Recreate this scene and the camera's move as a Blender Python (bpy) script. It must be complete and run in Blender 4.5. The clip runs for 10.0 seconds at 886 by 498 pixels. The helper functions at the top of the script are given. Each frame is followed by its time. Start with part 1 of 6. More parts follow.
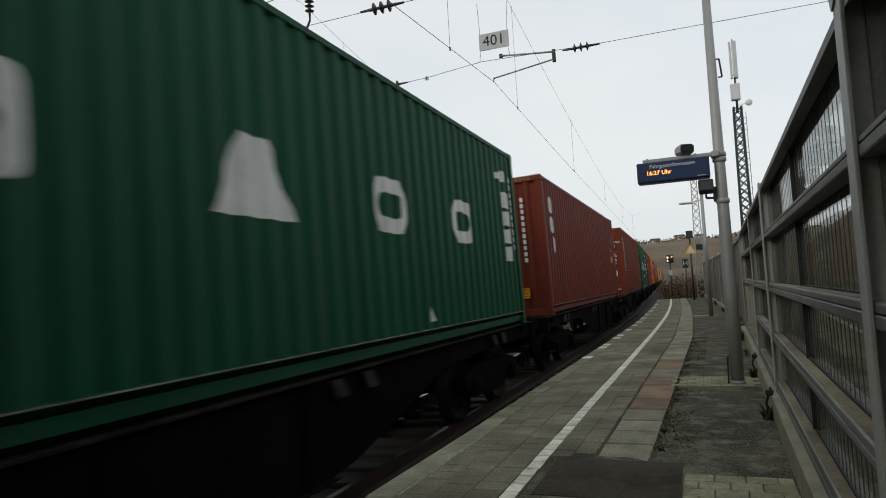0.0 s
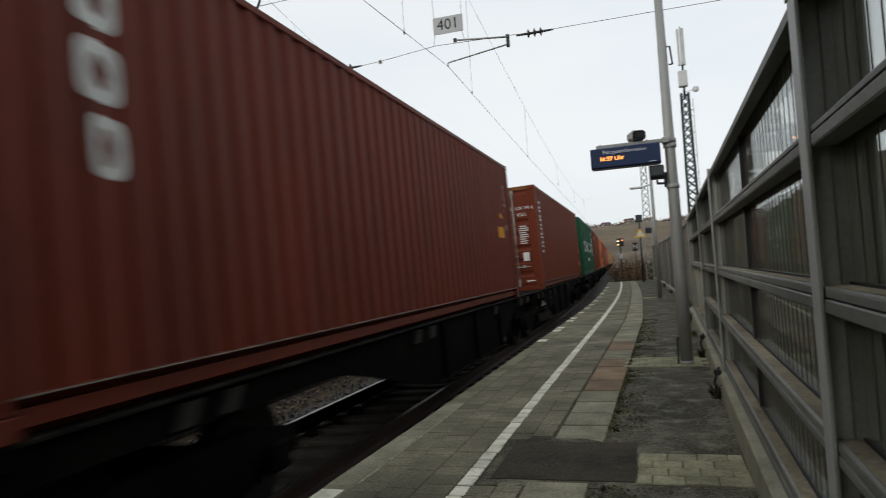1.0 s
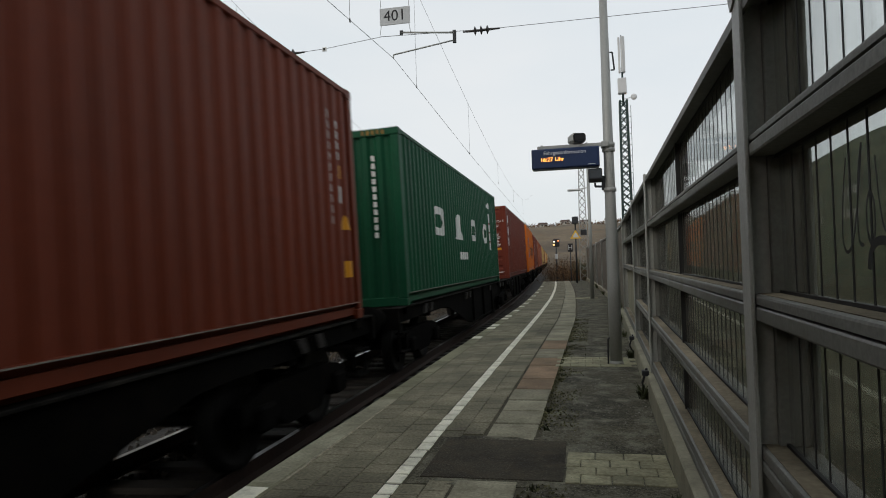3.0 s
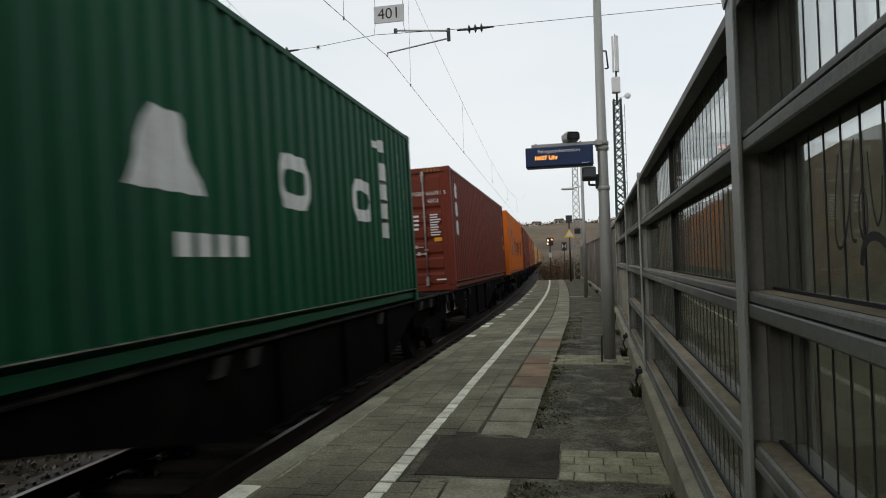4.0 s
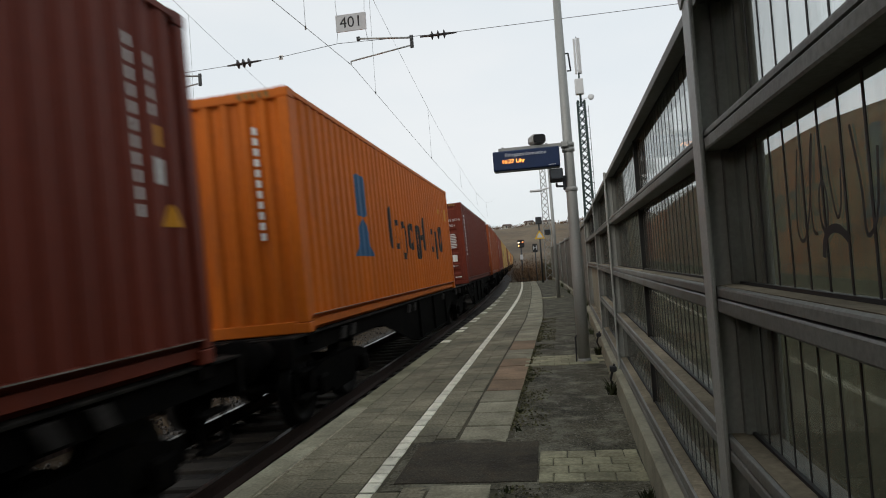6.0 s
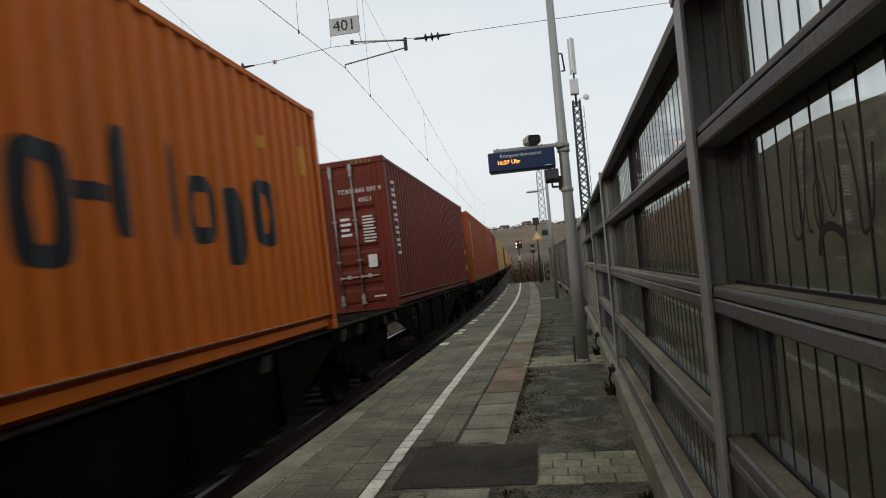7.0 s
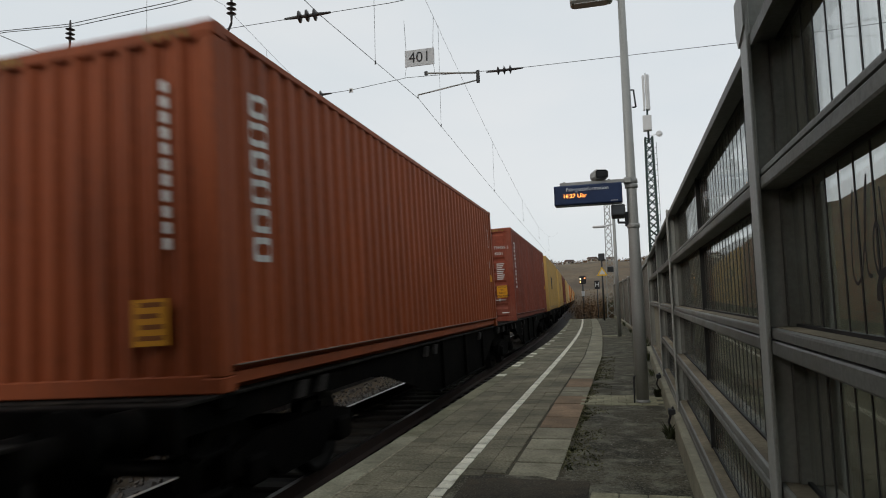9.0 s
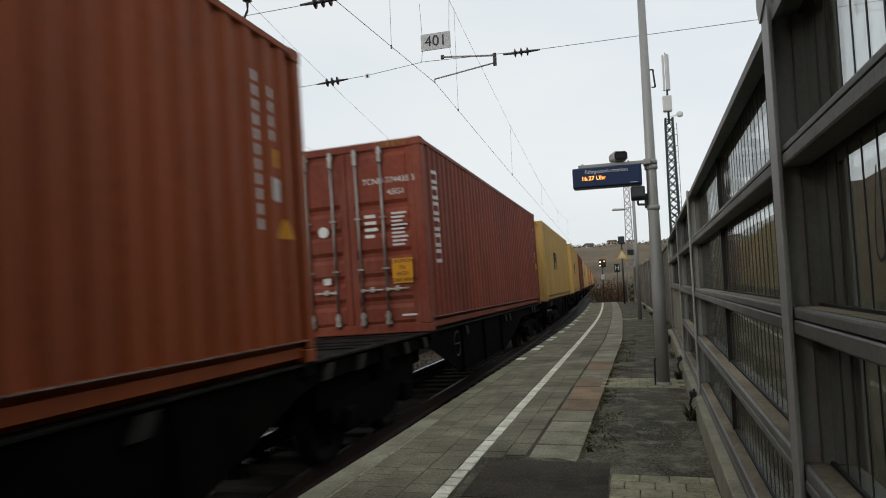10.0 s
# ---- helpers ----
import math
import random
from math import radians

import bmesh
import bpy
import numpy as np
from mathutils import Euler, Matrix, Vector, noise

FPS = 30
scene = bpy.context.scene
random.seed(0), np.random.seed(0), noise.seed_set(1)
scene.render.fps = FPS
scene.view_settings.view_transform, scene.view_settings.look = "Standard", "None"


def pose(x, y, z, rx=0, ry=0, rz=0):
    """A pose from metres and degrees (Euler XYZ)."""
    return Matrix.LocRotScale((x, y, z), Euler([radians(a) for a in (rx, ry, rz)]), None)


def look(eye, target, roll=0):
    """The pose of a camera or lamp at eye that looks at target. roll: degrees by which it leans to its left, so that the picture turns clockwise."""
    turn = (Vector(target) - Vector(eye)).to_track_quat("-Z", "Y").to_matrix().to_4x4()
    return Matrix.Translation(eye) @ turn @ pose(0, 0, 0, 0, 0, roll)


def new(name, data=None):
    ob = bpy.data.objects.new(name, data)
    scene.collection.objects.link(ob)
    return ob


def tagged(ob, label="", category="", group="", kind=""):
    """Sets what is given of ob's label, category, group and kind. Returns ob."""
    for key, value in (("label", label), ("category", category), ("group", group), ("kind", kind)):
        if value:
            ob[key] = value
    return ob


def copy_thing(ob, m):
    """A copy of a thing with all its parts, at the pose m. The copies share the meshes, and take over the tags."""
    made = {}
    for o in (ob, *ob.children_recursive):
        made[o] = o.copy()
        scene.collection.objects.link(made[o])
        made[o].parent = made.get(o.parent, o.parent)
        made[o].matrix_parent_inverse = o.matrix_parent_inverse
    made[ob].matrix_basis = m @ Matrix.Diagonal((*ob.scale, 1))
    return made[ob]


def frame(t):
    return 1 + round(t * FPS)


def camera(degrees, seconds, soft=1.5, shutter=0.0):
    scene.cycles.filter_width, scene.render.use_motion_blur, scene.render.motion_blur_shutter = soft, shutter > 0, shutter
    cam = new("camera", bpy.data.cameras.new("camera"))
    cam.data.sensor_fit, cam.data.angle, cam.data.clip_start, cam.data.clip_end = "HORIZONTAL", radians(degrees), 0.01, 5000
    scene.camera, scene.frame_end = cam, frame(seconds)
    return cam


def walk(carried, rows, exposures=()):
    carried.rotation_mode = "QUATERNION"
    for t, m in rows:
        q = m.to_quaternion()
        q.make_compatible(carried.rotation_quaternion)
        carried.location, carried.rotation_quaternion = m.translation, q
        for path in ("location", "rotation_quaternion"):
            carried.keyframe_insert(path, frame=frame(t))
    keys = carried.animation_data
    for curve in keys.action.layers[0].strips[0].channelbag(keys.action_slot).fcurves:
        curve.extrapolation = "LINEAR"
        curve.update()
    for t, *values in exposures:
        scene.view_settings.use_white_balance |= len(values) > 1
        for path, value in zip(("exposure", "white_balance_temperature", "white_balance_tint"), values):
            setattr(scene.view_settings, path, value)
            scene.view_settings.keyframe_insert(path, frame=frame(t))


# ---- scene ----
cam = camera(68.0, 10.0, soft=1.0, shutter=0.35)

PATH = [
    (0, (3.994, -0.640, 1.437), (3.2719, 1.2212, 1.5624), -3.24),
    (0.5, (3.987, -0.615, 1.439), (3.2798, 1.2518, 1.5607), -4.35),
    (1, (3.959, -0.632, 1.454), (3.3649, 1.2758, 1.5250), -3.87),
    (1.5, (3.940, -0.615, 1.483), (3.5437, 1.3441, 1.5615), -2.89),
    (2, (3.931, -0.579, 1.480), (3.5633, 1.3848, 1.5729), -2.91),
    (2.5, (3.945, -0.554, 1.466), (3.5690, 1.4093, 1.5178), -2.37),
    (3, (3.941, -0.557, 1.457), (3.5265, 1.3993, 1.5028), -1.82),
    (4.5, (3.941, -0.542, 1.439), (3.5695, 1.4225, 1.4686), -1.26),
    (5, (3.924, -0.527, 1.421), (3.5665, 1.4412, 1.4257), 0.63),
    (5.5, (3.935, -0.552, 1.446), (3.5904, 1.4174, 1.4914), -2.54),
    (7, (3.960, -0.509, 1.460), (3.6555, 1.4668, 1.5200), -5.04),
    (7.5, (3.980, -0.515, 1.449), (3.5551, 1.4383, 1.5249), -6.09),
    (8, (3.996, -0.548, 1.456), (3.5610, 1.4007, 1.5791), -3.07),
    (8.5, (3.995, -0.565, 1.451), (3.5509, 1.3779, 1.6128), -2.66),
    (9, (3.991, -0.576, 1.441), (3.5042, 1.3573, 1.6026), -1.76),
    (9.5, (3.992, -0.565, 1.434), (3.4691, 1.3616, 1.5631), -1.73),
    (10, (3.995, -0.579, 1.432), (3.4509, 1.3423, 1.5503), -2.31),
]
walk(cam, [(t, look(eye, target, roll)) for t, eye, target, roll in PATH],
     exposures=[(0, 0.02), (1, 0.14), (2, -0.05), (3.2, 0.03), (4.5, 0.11), (5.5, 0.10), (7, 0.02), (8.5, -0.04), (9, -0.08), (10, 0.06)])

# ---- light ----
world = bpy.data.worlds.new("overcast_sky")
scene.world = world
world.use_nodes = True
wn, wl = world.node_tree.nodes, world.node_tree.links
wn.clear()
SUN_EL, SUN_ROT = radians(28), radians(215)
sky = wn.new("ShaderNodeTexSky")
sky.sky_type, sky.sun_disc, sky.sun_elevation, sky.sun_rotation = "NISHITA", False, SUN_EL, SUN_ROT
sky.air_density, sky.dust_density = 1.0, 4.0
dim = wn.new("ShaderNodeMix")
dim.data_type, dim.blend_type = "RGBA", "MULTIPLY"
dim.inputs[0].default_value = 1.0
dim.inputs[7].default_value = (0.11, 0.11, 0.11, 1)
wl.new(sky.outputs[0], dim.inputs[6])
wcoord = wn.new("ShaderNodeTexCoord")
wmap = wn.new("ShaderNodeMapping")
wmap.inputs["Scale"].default_value = (1.0, 1.0, 3.0)
wl.new(wcoord.outputs["Generated"], wmap.inputs[0])
cloud = wn.new("ShaderNodeTexNoise")
cloud.inputs["Scale"].default_value, cloud.inputs["Detail"].default_value = 1.6, 5.0
wl.new(wmap.outputs[0], cloud.inputs[0])
veil = wn.new("ShaderNodeValToRGB")
veil.color_ramp.elements[0].position, veil.color_ramp.elements[0].color = 0.3, (0.78, 0.85, 0.89, 1)
veil.color_ramp.elements[1].position, veil.color_ramp.elements[1].color = 0.7, (0.90, 0.925, 0.935, 1)
wl.new(cloud.outputs[0], veil.inputs[0])
over = wn.new("ShaderNodeMix")
over.data_type = "RGBA"
over.inputs[0].default_value = 0.86
wl.new(dim.outputs[2], over.inputs[6])
wl.new(veil.outputs[0], over.inputs[7])
bg = wn.new("ShaderNodeBackground")
bg.inputs[1].default_value = 0.98
wl.new(over.outputs[2], bg.inputs[0])
wout = wn.new("ShaderNodeOutputWorld")
wl.new(bg.outputs[0], wout.inputs[0])

sun = new("sun", bpy.data.lights.new("sun", "SUN"))
sun.data.energy, sun.data.angle, sun.data.color = 0.5, radians(25), (1.0, 0.95, 0.88)
sun.matrix_world = look((0, 0, 30), (0 + math.sin(SUN_ROT) * -30, math.cos(SUN_ROT) * -30, 30 - 30 * math.tan(SUN_EL)))


# ---- materials ----
def mat(name, col, rough=0.6, metal=0.0, var=0.2, s1=1.5, s2=30.0, bump=0.15, rnd=0.0, speck=0.6, dirt=None, dirt_amount=0.4, streak=1.0, island=0.0, spec=0.3, placed=False, grit=0.0):
    """A surface: colour broken up at two scales, a stain colour, fine relief. streak stretches the stains upright."""
    m = bpy.data.materials.new(name)
    m.use_nodes = True
    n, l = m.node_tree.nodes, m.node_tree.links
    b = n["Principled BSDF"]
    b.inputs["Roughness"].default_value, b.inputs["Metallic"].default_value = rough, metal
    b.inputs["Specular IOR Level"].default_value = spec
    tc = n.new("ShaderNodeTexCoord")
    mp = n.new("ShaderNodeMapping")
    mp.inputs["Scale"].default_value = (1, 1, 1 / streak)
    where = n.new("ShaderNodeNewGeometry").outputs["Position"] if placed else tc.outputs["Object"]
    l.new(where, mp.inputs[0])
    big, fine = n.new("ShaderNodeTexNoise"), n.new("ShaderNodeTexNoise")
    big.inputs["Scale"].default_value, big.inputs["Detail"].default_value = s1, 6
    fine.inputs["Scale"].default_value, fine.inputs["Detail"].default_value = s2, 4
    l.new(mp.outputs[0], big.inputs[0])
    l.new(where, fine.inputs[0])
    ramp = n.new("ShaderNodeValToRGB")
    lo = [c * (1 - var) for c in col] + [1]
    hi = [min(1, c * (1 + var)) for c in col] + [1]
    ramp.color_ramp.elements[0].position, ramp.color_ramp.elements[0].color = 0.32, lo
    ramp.color_ramp.elements[1].position, ramp.color_ramp.elements[1].color = 0.68, hi
    l.new(big.outputs[0], ramp.inputs[0])
    mul = n.new("ShaderNodeMix")
    mul.data_type, mul.blend_type = "RGBA", "MULTIPLY"
    mul.inputs[0].default_value = min(1.0, var * 2)
    r2 = n.new("ShaderNodeValToRGB")
    r2.color_ramp.elements[0].position, r2.color_ramp.elements[0].color = 0.3, (speck, speck, speck, 1)
    r2.color_ramp.elements[1].position, r2.color_ramp.elements[1].color = 0.65, (1, 1, 1, 1)
    l.new(fine.outputs[0], r2.inputs[0])
    l.new(ramp.outputs[0], mul.inputs[6])
    l.new(r2.outputs[0], mul.inputs[7])
    out = mul.outputs[2]
    if dirt:
        st = n.new("ShaderNodeTexNoise")
        st.inputs["Scale"].default_value, st.inputs["Detail"].default_value, st.inputs["Roughness"].default_value = s1 * 2.7, 8, 0.7
        l.new(mp.outputs[0], st.inputs[0])
        sr = n.new("ShaderNodeValToRGB")
        sr.color_ramp.elements[0].position, sr.color_ramp.elements[0].color = 0.48, (0, 0, 0, 1)
        sr.color_ramp.elements[1].position, sr.color_ramp.elements[1].color = 0.72, (dirt_amount,) * 3 + (1,)
        l.new(st.outputs[0], sr.inputs[0])
        dm = n.new("ShaderNodeMix")
        dm.data_type = "RGBA"
        dm.inputs[7].default_value = (*dirt, 1)
        l.new(sr.outputs[0], dm.inputs[0])
        l.new(out, dm.inputs[6])
        out = dm.outputs[2]
    if grit:
        gn = n.new("ShaderNodeTexNoise")
        gn.inputs["Scale"].default_value, gn.inputs["Detail"].default_value = 95.0, 2
        l.new(where, gn.inputs[0])
        gr = n.new("ShaderNodeValToRGB")
        gr.color_ramp.elements[0].position, gr.color_ramp.elements[0].color = 0.60, (0, 0, 0, 1)
        gr.color_ramp.elements[1].position, gr.color_ramp.elements[1].color = 0.68, (grit, grit, grit, 1)
        l.new(gn.outputs[0], gr.inputs[0])
        gm = n.new("ShaderNodeMix")
        gm.data_type = "RGBA"
        gm.inputs[7].default_value = (0.26, 0.25, 0.22, 1)
        l.new(gr.outputs[0], gm.inputs[0])
        l.new(out, gm.inputs[6])
        out = gm.outputs[2]
    if rnd or island:
        src = n.new("ShaderNodeObjectInfo").outputs["Random"] if rnd else n.new("ShaderNodeNewGeometry").outputs["Random Per Island"]
        k = rnd or island
        mr = n.new("ShaderNodeMapRange")
        mr.inputs[3].default_value, mr.inputs[4].default_value = 1 - k, 1 + k
        l.new(src, mr.inputs[0])
        vm = n.new("ShaderNodeVectorMath")
        vm.operation = "SCALE"
        l.new(out, vm.inputs[0])
        l.new(mr.outputs[0], vm.inputs["Scale"])
        out = vm.outputs[0]
    l.new(out, b.inputs["Base Color"])
    rr = n.new("ShaderNodeMapRange")
    rr.inputs[3].default_value, rr.inputs[4].default_value = max(0.05, rough - 0.12), min(1, rough + 0.12)
    l.new(big.outputs[0], rr.inputs[0])
    l.new(rr.outputs[0], b.inputs["Roughness"])
    if bump:
        bp = n.new("ShaderNodeBump")
        bp.inputs["Strength"].default_value, bp.inputs["Distance"].default_value = bump, 0.01
        l.new(fine.outputs[0], bp.inputs["Height"])
        l.new(bp.outputs[0], b.inputs["Normal"])
    return m


def glow(name, col, strength):
    m = bpy.data.materials.new(name)
    m.use_nodes = True
    b = m.node_tree.nodes["Principled BSDF"]
    b.inputs["Base Color"].default_value = (*col, 1)
    b.inputs["Emission Color"].default_value = (*col, 1)
    b.inputs["Emission Strength"].default_value = strength
    return m


def pane_glass(name):
    """A dusty clear pane: see-through, glossy by Fresnel, with a film of dirt in blotches and runs."""
    m = bpy.data.materials.new(name)
    m.use_nodes = True
    n, l = m.node_tree.nodes, m.node_tree.links
    n.clear()
    tr, gl, df = n.new("ShaderNodeBsdfTransparent"), n.new("ShaderNodeBsdfGlossy"), n.new("ShaderNodeBsdfDiffuse")
    tr.inputs[0].default_value = (0.93, 0.95, 0.94, 1)
    gl.inputs["Roughness"].default_value = 0.03
    df.inputs[0].default_value = (0.21, 0.195, 0.15, 1)
    lw = n.new("ShaderNodeLayerWeight")
    lw.inputs[0].default_value = 0.5
    pw = n.new("ShaderNodeMath")
    pw.operation = "POWER"
    pw.inputs[1].default_value = 3.2
    l.new(lw.outputs["Facing"], pw.inputs[0])
    fr = n.new("ShaderNodeMapRange")
    fr.inputs[3].default_value, fr.inputs[4].default_value = 0.03, 0.45
    l.new(pw.outputs[0], fr.inputs[0])
    a = n.new("ShaderNodeMixShader")
    l.new(fr.outputs[0], a.inputs[0])
    l.new(tr.outputs[0], a.inputs[1])
    l.new(gl.outputs[0], a.inputs[2])
    tc, mp, no, rp = n.new("ShaderNodeTexCoord"), n.new("ShaderNodeMapping"), n.new("ShaderNodeTexNoise"), n.new("ShaderNodeValToRGB")
    mp.inputs["Scale"].default_value = (2.5, 2.5, 0.5)
    no.inputs["Scale"].default_value, no.inputs["Detail"].default_value, no.inputs["Roughness"].default_value = 2.2, 9, 0.65
    rp.color_ramp.elements[0].position, rp.color_ramp.elements[0].color = 0.35, (0.08,) * 3 + (1,)
    rp.color_ramp.elements[1].position, rp.color_ramp.elements[1].color = 0.72, (0.30,) * 3 + (1,)
    l.new(tc.outputs["Object"], mp.inputs[0])
    l.new(mp.outputs[0], no.inputs[0])
    l.new(no.outputs[0], rp.inputs[0])
    b = n.new("ShaderNodeMixShader")
    l.new(rp.outputs[0], b.inputs[0])
    l.new(a.outputs[0], b.inputs[1])
    l.new(df.outputs[0], b.inputs[2])
    o = n.new("ShaderNodeOutputMaterial")
    l.new(b.outputs[0], o.inputs[0])
    return m


RUST = (0.10, 0.045, 0.025)
GREEN = mat("green_paint", (0.006, 0.072, 0.032), 0.55, var=0.16, s1=0.8, s2=12, bump=0.06, dirt=(0.02, 0.05, 0.035), dirt_amount=0.5, streak=4, spec=0.15)
MAROON = mat("maroon_paint", (0.150, 0.0285, 0.0150), 0.55, var=0.16, s1=0.8, s2=12, bump=0.06, dirt=(0.06, 0.022, 0.02), dirt_amount=0.5, streak=4, spec=0.15)
OXIDE = mat("oxide_red_paint", (0.15, 0.03, 0.0125), 0.55, var=0.16, s1=0.8, s2=12, bump=0.06, dirt=(0.09, 0.03, 0.02), dirt_amount=0.5, streak=4, spec=0.15)
BRICKRED = mat("faded_red_paint", (0.285, 0.068, 0.022), 0.55, var=0.16, s1=0.8, s2=12, bump=0.06, dirt=(0.12, 0.04, 0.022), dirt_amount=0.5, streak=4, spec=0.15)
ROSE = mat("weathered_red_paint", (0.215, 0.052, 0.030), 0.6, var=0.22, s1=0.9, s2=12, bump=0.06, dirt=(0.27, 0.115, 0.085), dirt_amount=0.55, streak=3, spec=0.15)
ORANGE = mat("orange_paint", (0.55, 0.13, 0.009), 0.55, var=0.12, s1=0.8, s2=12, bump=0.06, dirt=(0.28, 0.09, 0.03), dirt_amount=0.45, streak=4, spec=0.15)
YELLOW = mat("ochre_yellow_paint", (0.47, 0.295, 0.095), 0.55, var=0.12, s1=0.8, s2=12, bump=0.06, dirt=(0.22, 0.14, 0.06), dirt_amount=0.5, streak=4, spec=0.15)
SAND = mat("pale_sand_paint", (0.48, 0.36, 0.19), 0.55, var=0.12, s1=0.8, s2=12, bump=0.06, dirt=(0.25, 0.18, 0.1), dirt_amount=0.5, streak=4, spec=0.15)
WHITE = mat("white_lettering", (0.72, 0.72, 0.69), 0.6, var=0.12, s1=2, s2=25, bump=0.05, dirt=(0.3, 0.28, 0.25), dirt_amount=0.4, streak=3)
BLUE = mat("blue_lettering", (0.035, 0.11, 0.22), 0.6, var=0.15, bump=0.05)
BLACK = mat("black_lettering", (0.018, 0.018, 0.02), 0.6, var=0.2, bump=0.05)
LABEL_Y = mat("yellow_label", (0.62, 0.27, 0.010), 0.5, var=0.1, bump=0.03)
# Mottled pale grey that stands in for skylight caught on the rail ledge.
LEDGE_GLINT = mat("painted_ledge_glint", (0.24, 0.21, 0.18), 0.5, var=0.4, s1=3, s2=20, bump=0.05, dirt=(0.06, 0.04, 0.03), dirt_amount=0.8)
HAZARD = mat("worn_hazard_yellow", (0.30, 0.17, 0.03), 0.6, var=0.4, s1=6, s2=30, bump=0.03, dirt=(0.05, 0.03, 0.02), dirt_amount=0.8)
LABEL_R = mat("red_print", (0.4, 0.04, 0.04), 0.5, var=0.1, bump=0.03)
RODS = mat("galvanised_rods", (0.33, 0.315, 0.29), 0.45, 0.6, var=0.2, s1=4, dirt=RUST, dirt_amount=0.4)
HANDLE = mat("pale_galvanised_handle", (0.46, 0.44, 0.41), 0.45, 0.3, var=0.2, s1=4, dirt=RUST, dirt_amount=0.3)
RUSTPRINT = mat("faded_label_print", (0.22, 0.07, 0.01), 0.6, var=0.2, bump=0)
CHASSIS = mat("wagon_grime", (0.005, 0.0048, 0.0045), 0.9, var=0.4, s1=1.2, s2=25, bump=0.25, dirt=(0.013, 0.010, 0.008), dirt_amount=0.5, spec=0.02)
DECK = mat("wagon_deck_steel", (0.012, 0.011, 0.010), 0.85, var=0.4, s1=1.5, s2=20, bump=0.3, dirt=(0.055, 0.046, 0.038), dirt_amount=0.7, spec=0.06)
WHEEL = mat("wheel_steel", (0.010, 0.009, 0.0085), 0.6, 0.2, var=0.3, s1=5)
TREAD = mat("bright_steel", (0.26, 0.25, 0.24), 0.35, 1.0, var=0.1, s1=5)
PLATE = mat("worn_grey_plate", (0.10, 0.095, 0.09), 0.6, var=0.25, s1=6, dirt=(0.05, 0.04, 0.03), dirt_amount=0.6)
TAGPLATE = mat("grimy_lettering_plate", (0.032, 0.029, 0.027), 0.75, var=0.4, s1=6, dirt=(0.012, 0.010, 0.009), dirt_amount=0.8, spec=0.1)
RAIL = mat("rail_steel", (0.045, 0.028, 0.022), 0.6, 0.4, var=0.3, s1=3)
BALLAST = mat("ballast_stone", (0.075, 0.066, 0.057), 0.9, var=0.4, s1=3, s2=22, bump=0.9, island=0.45)
BALLAST_BED = mat("ballast_bed", (0.034, 0.030, 0.027), 0.95, var=0.5, s1=6, s2=16, bump=1.0)
SLEEPER = mat("oily_concrete_sleeper", (0.048, 0.042, 0.036), 0.85, var=0.2, s1=3, s2=30)
ASPHALT = mat("old_asphalt", (0.098, 0.092, 0.064), 0.92, var=0.5, s1=1.1, s2=38, bump=0.9, speck=0.25, dirt=(0.26, 0.25, 0.19), dirt_amount=0.85, spec=0.15, placed=True, grit=0.6)
PATCH = mat("asphalt_patch", (0.060, 0.053, 0.039), 0.9, var=0.4, s1=2, s2=70, bump=0.8, speck=0.4, dirt=(0.085, 0.065, 0.042), dirt_amount=0.6, spec=0.15, placed=True, grit=0.25)
PAVER = mat("weathered_paver", (0.235, 0.217, 0.153), 0.88, var=0.42, s1=1.1, s2=42, bump=0.7, rnd=0.13, speck=0.45, dirt=(0.125, 0.119, 0.080), dirt_amount=0.8, spec=0.15, placed=True)
PAVER_FAR = mat("weathered_paver_far", (0.235, 0.217, 0.153), 0.88, var=0.42, s1=1.1, s2=42, bump=0.7, island=0.13, speck=0.45, dirt=(0.125, 0.119, 0.080), dirt_amount=0.8, spec=0.15, placed=True)
SLAB = mat("concrete_slab", (0.30, 0.282, 0.205), 0.88, var=0.32, s1=1.7, s2=40, bump=0.6, rnd=0.15, speck=0.45, dirt=(0.14, 0.132, 0.09), dirt_amount=0.8, spec=0.15, placed=True)
SLAB_RED = mat("reddish_slab", (0.27, 0.19, 0.125), 0.88, var=0.3, s1=1.7, s2=40, bump=0.6, rnd=0.16, speck=0.45, dirt=(0.15, 0.12, 0.085), dirt_amount=0.8, spec=0.15, placed=True)
LINE = mat("white_line_paint", (0.836, 0.814, 0.672), 0.8, var=0.15, s1=2.5, s2=45, bump=0.4, rnd=0.08, speck=0.6, dirt=(0.374, 0.352, 0.273), dirt_amount=0.8, spec=0.15, placed=True)
BRICK = mat("pale_paving_brick", (0.33, 0.315, 0.21), 0.88, var=0.3, s1=2.5, s2=40, bump=0.6, rnd=0.13, speck=0.5, dirt=(0.13, 0.125, 0.0798), dirt_amount=0.8, spec=0.15, placed=True)
KERB = mat("edge_stone", (0.26, 0.25, 0.168), 0.88, var=0.3, s1=1.5, s2=40, bump=0.6, rnd=0.1, speck=0.5, dirt=(0.11, 0.107, 0.0672), dirt_amount=0.8, spec=0.15, placed=True)
KERB_PALE = mat("pale_edge_stone", (0.34, 0.325, 0.235), 0.88, var=0.3, s1=1.5, s2=40, bump=0.6, speck=0.5, dirt=(0.14, 0.135, 0.09), dirt_amount=0.7, spec=0.15, placed=True)
SANDLINE = mat("pale_sand_joint", (0.42, 0.38, 0.28), 0.9, var=0.35, s1=9, s2=60, bump=0.6, dirt=(0.12, 0.11, 0.08), dirt_amount=0.9, spec=0.1)
JOINT = mat("joint_soil", (0.085, 0.078, 0.055), 0.95, var=0.4, s1=3, s2=40, bump=0.6, spec=0.1)
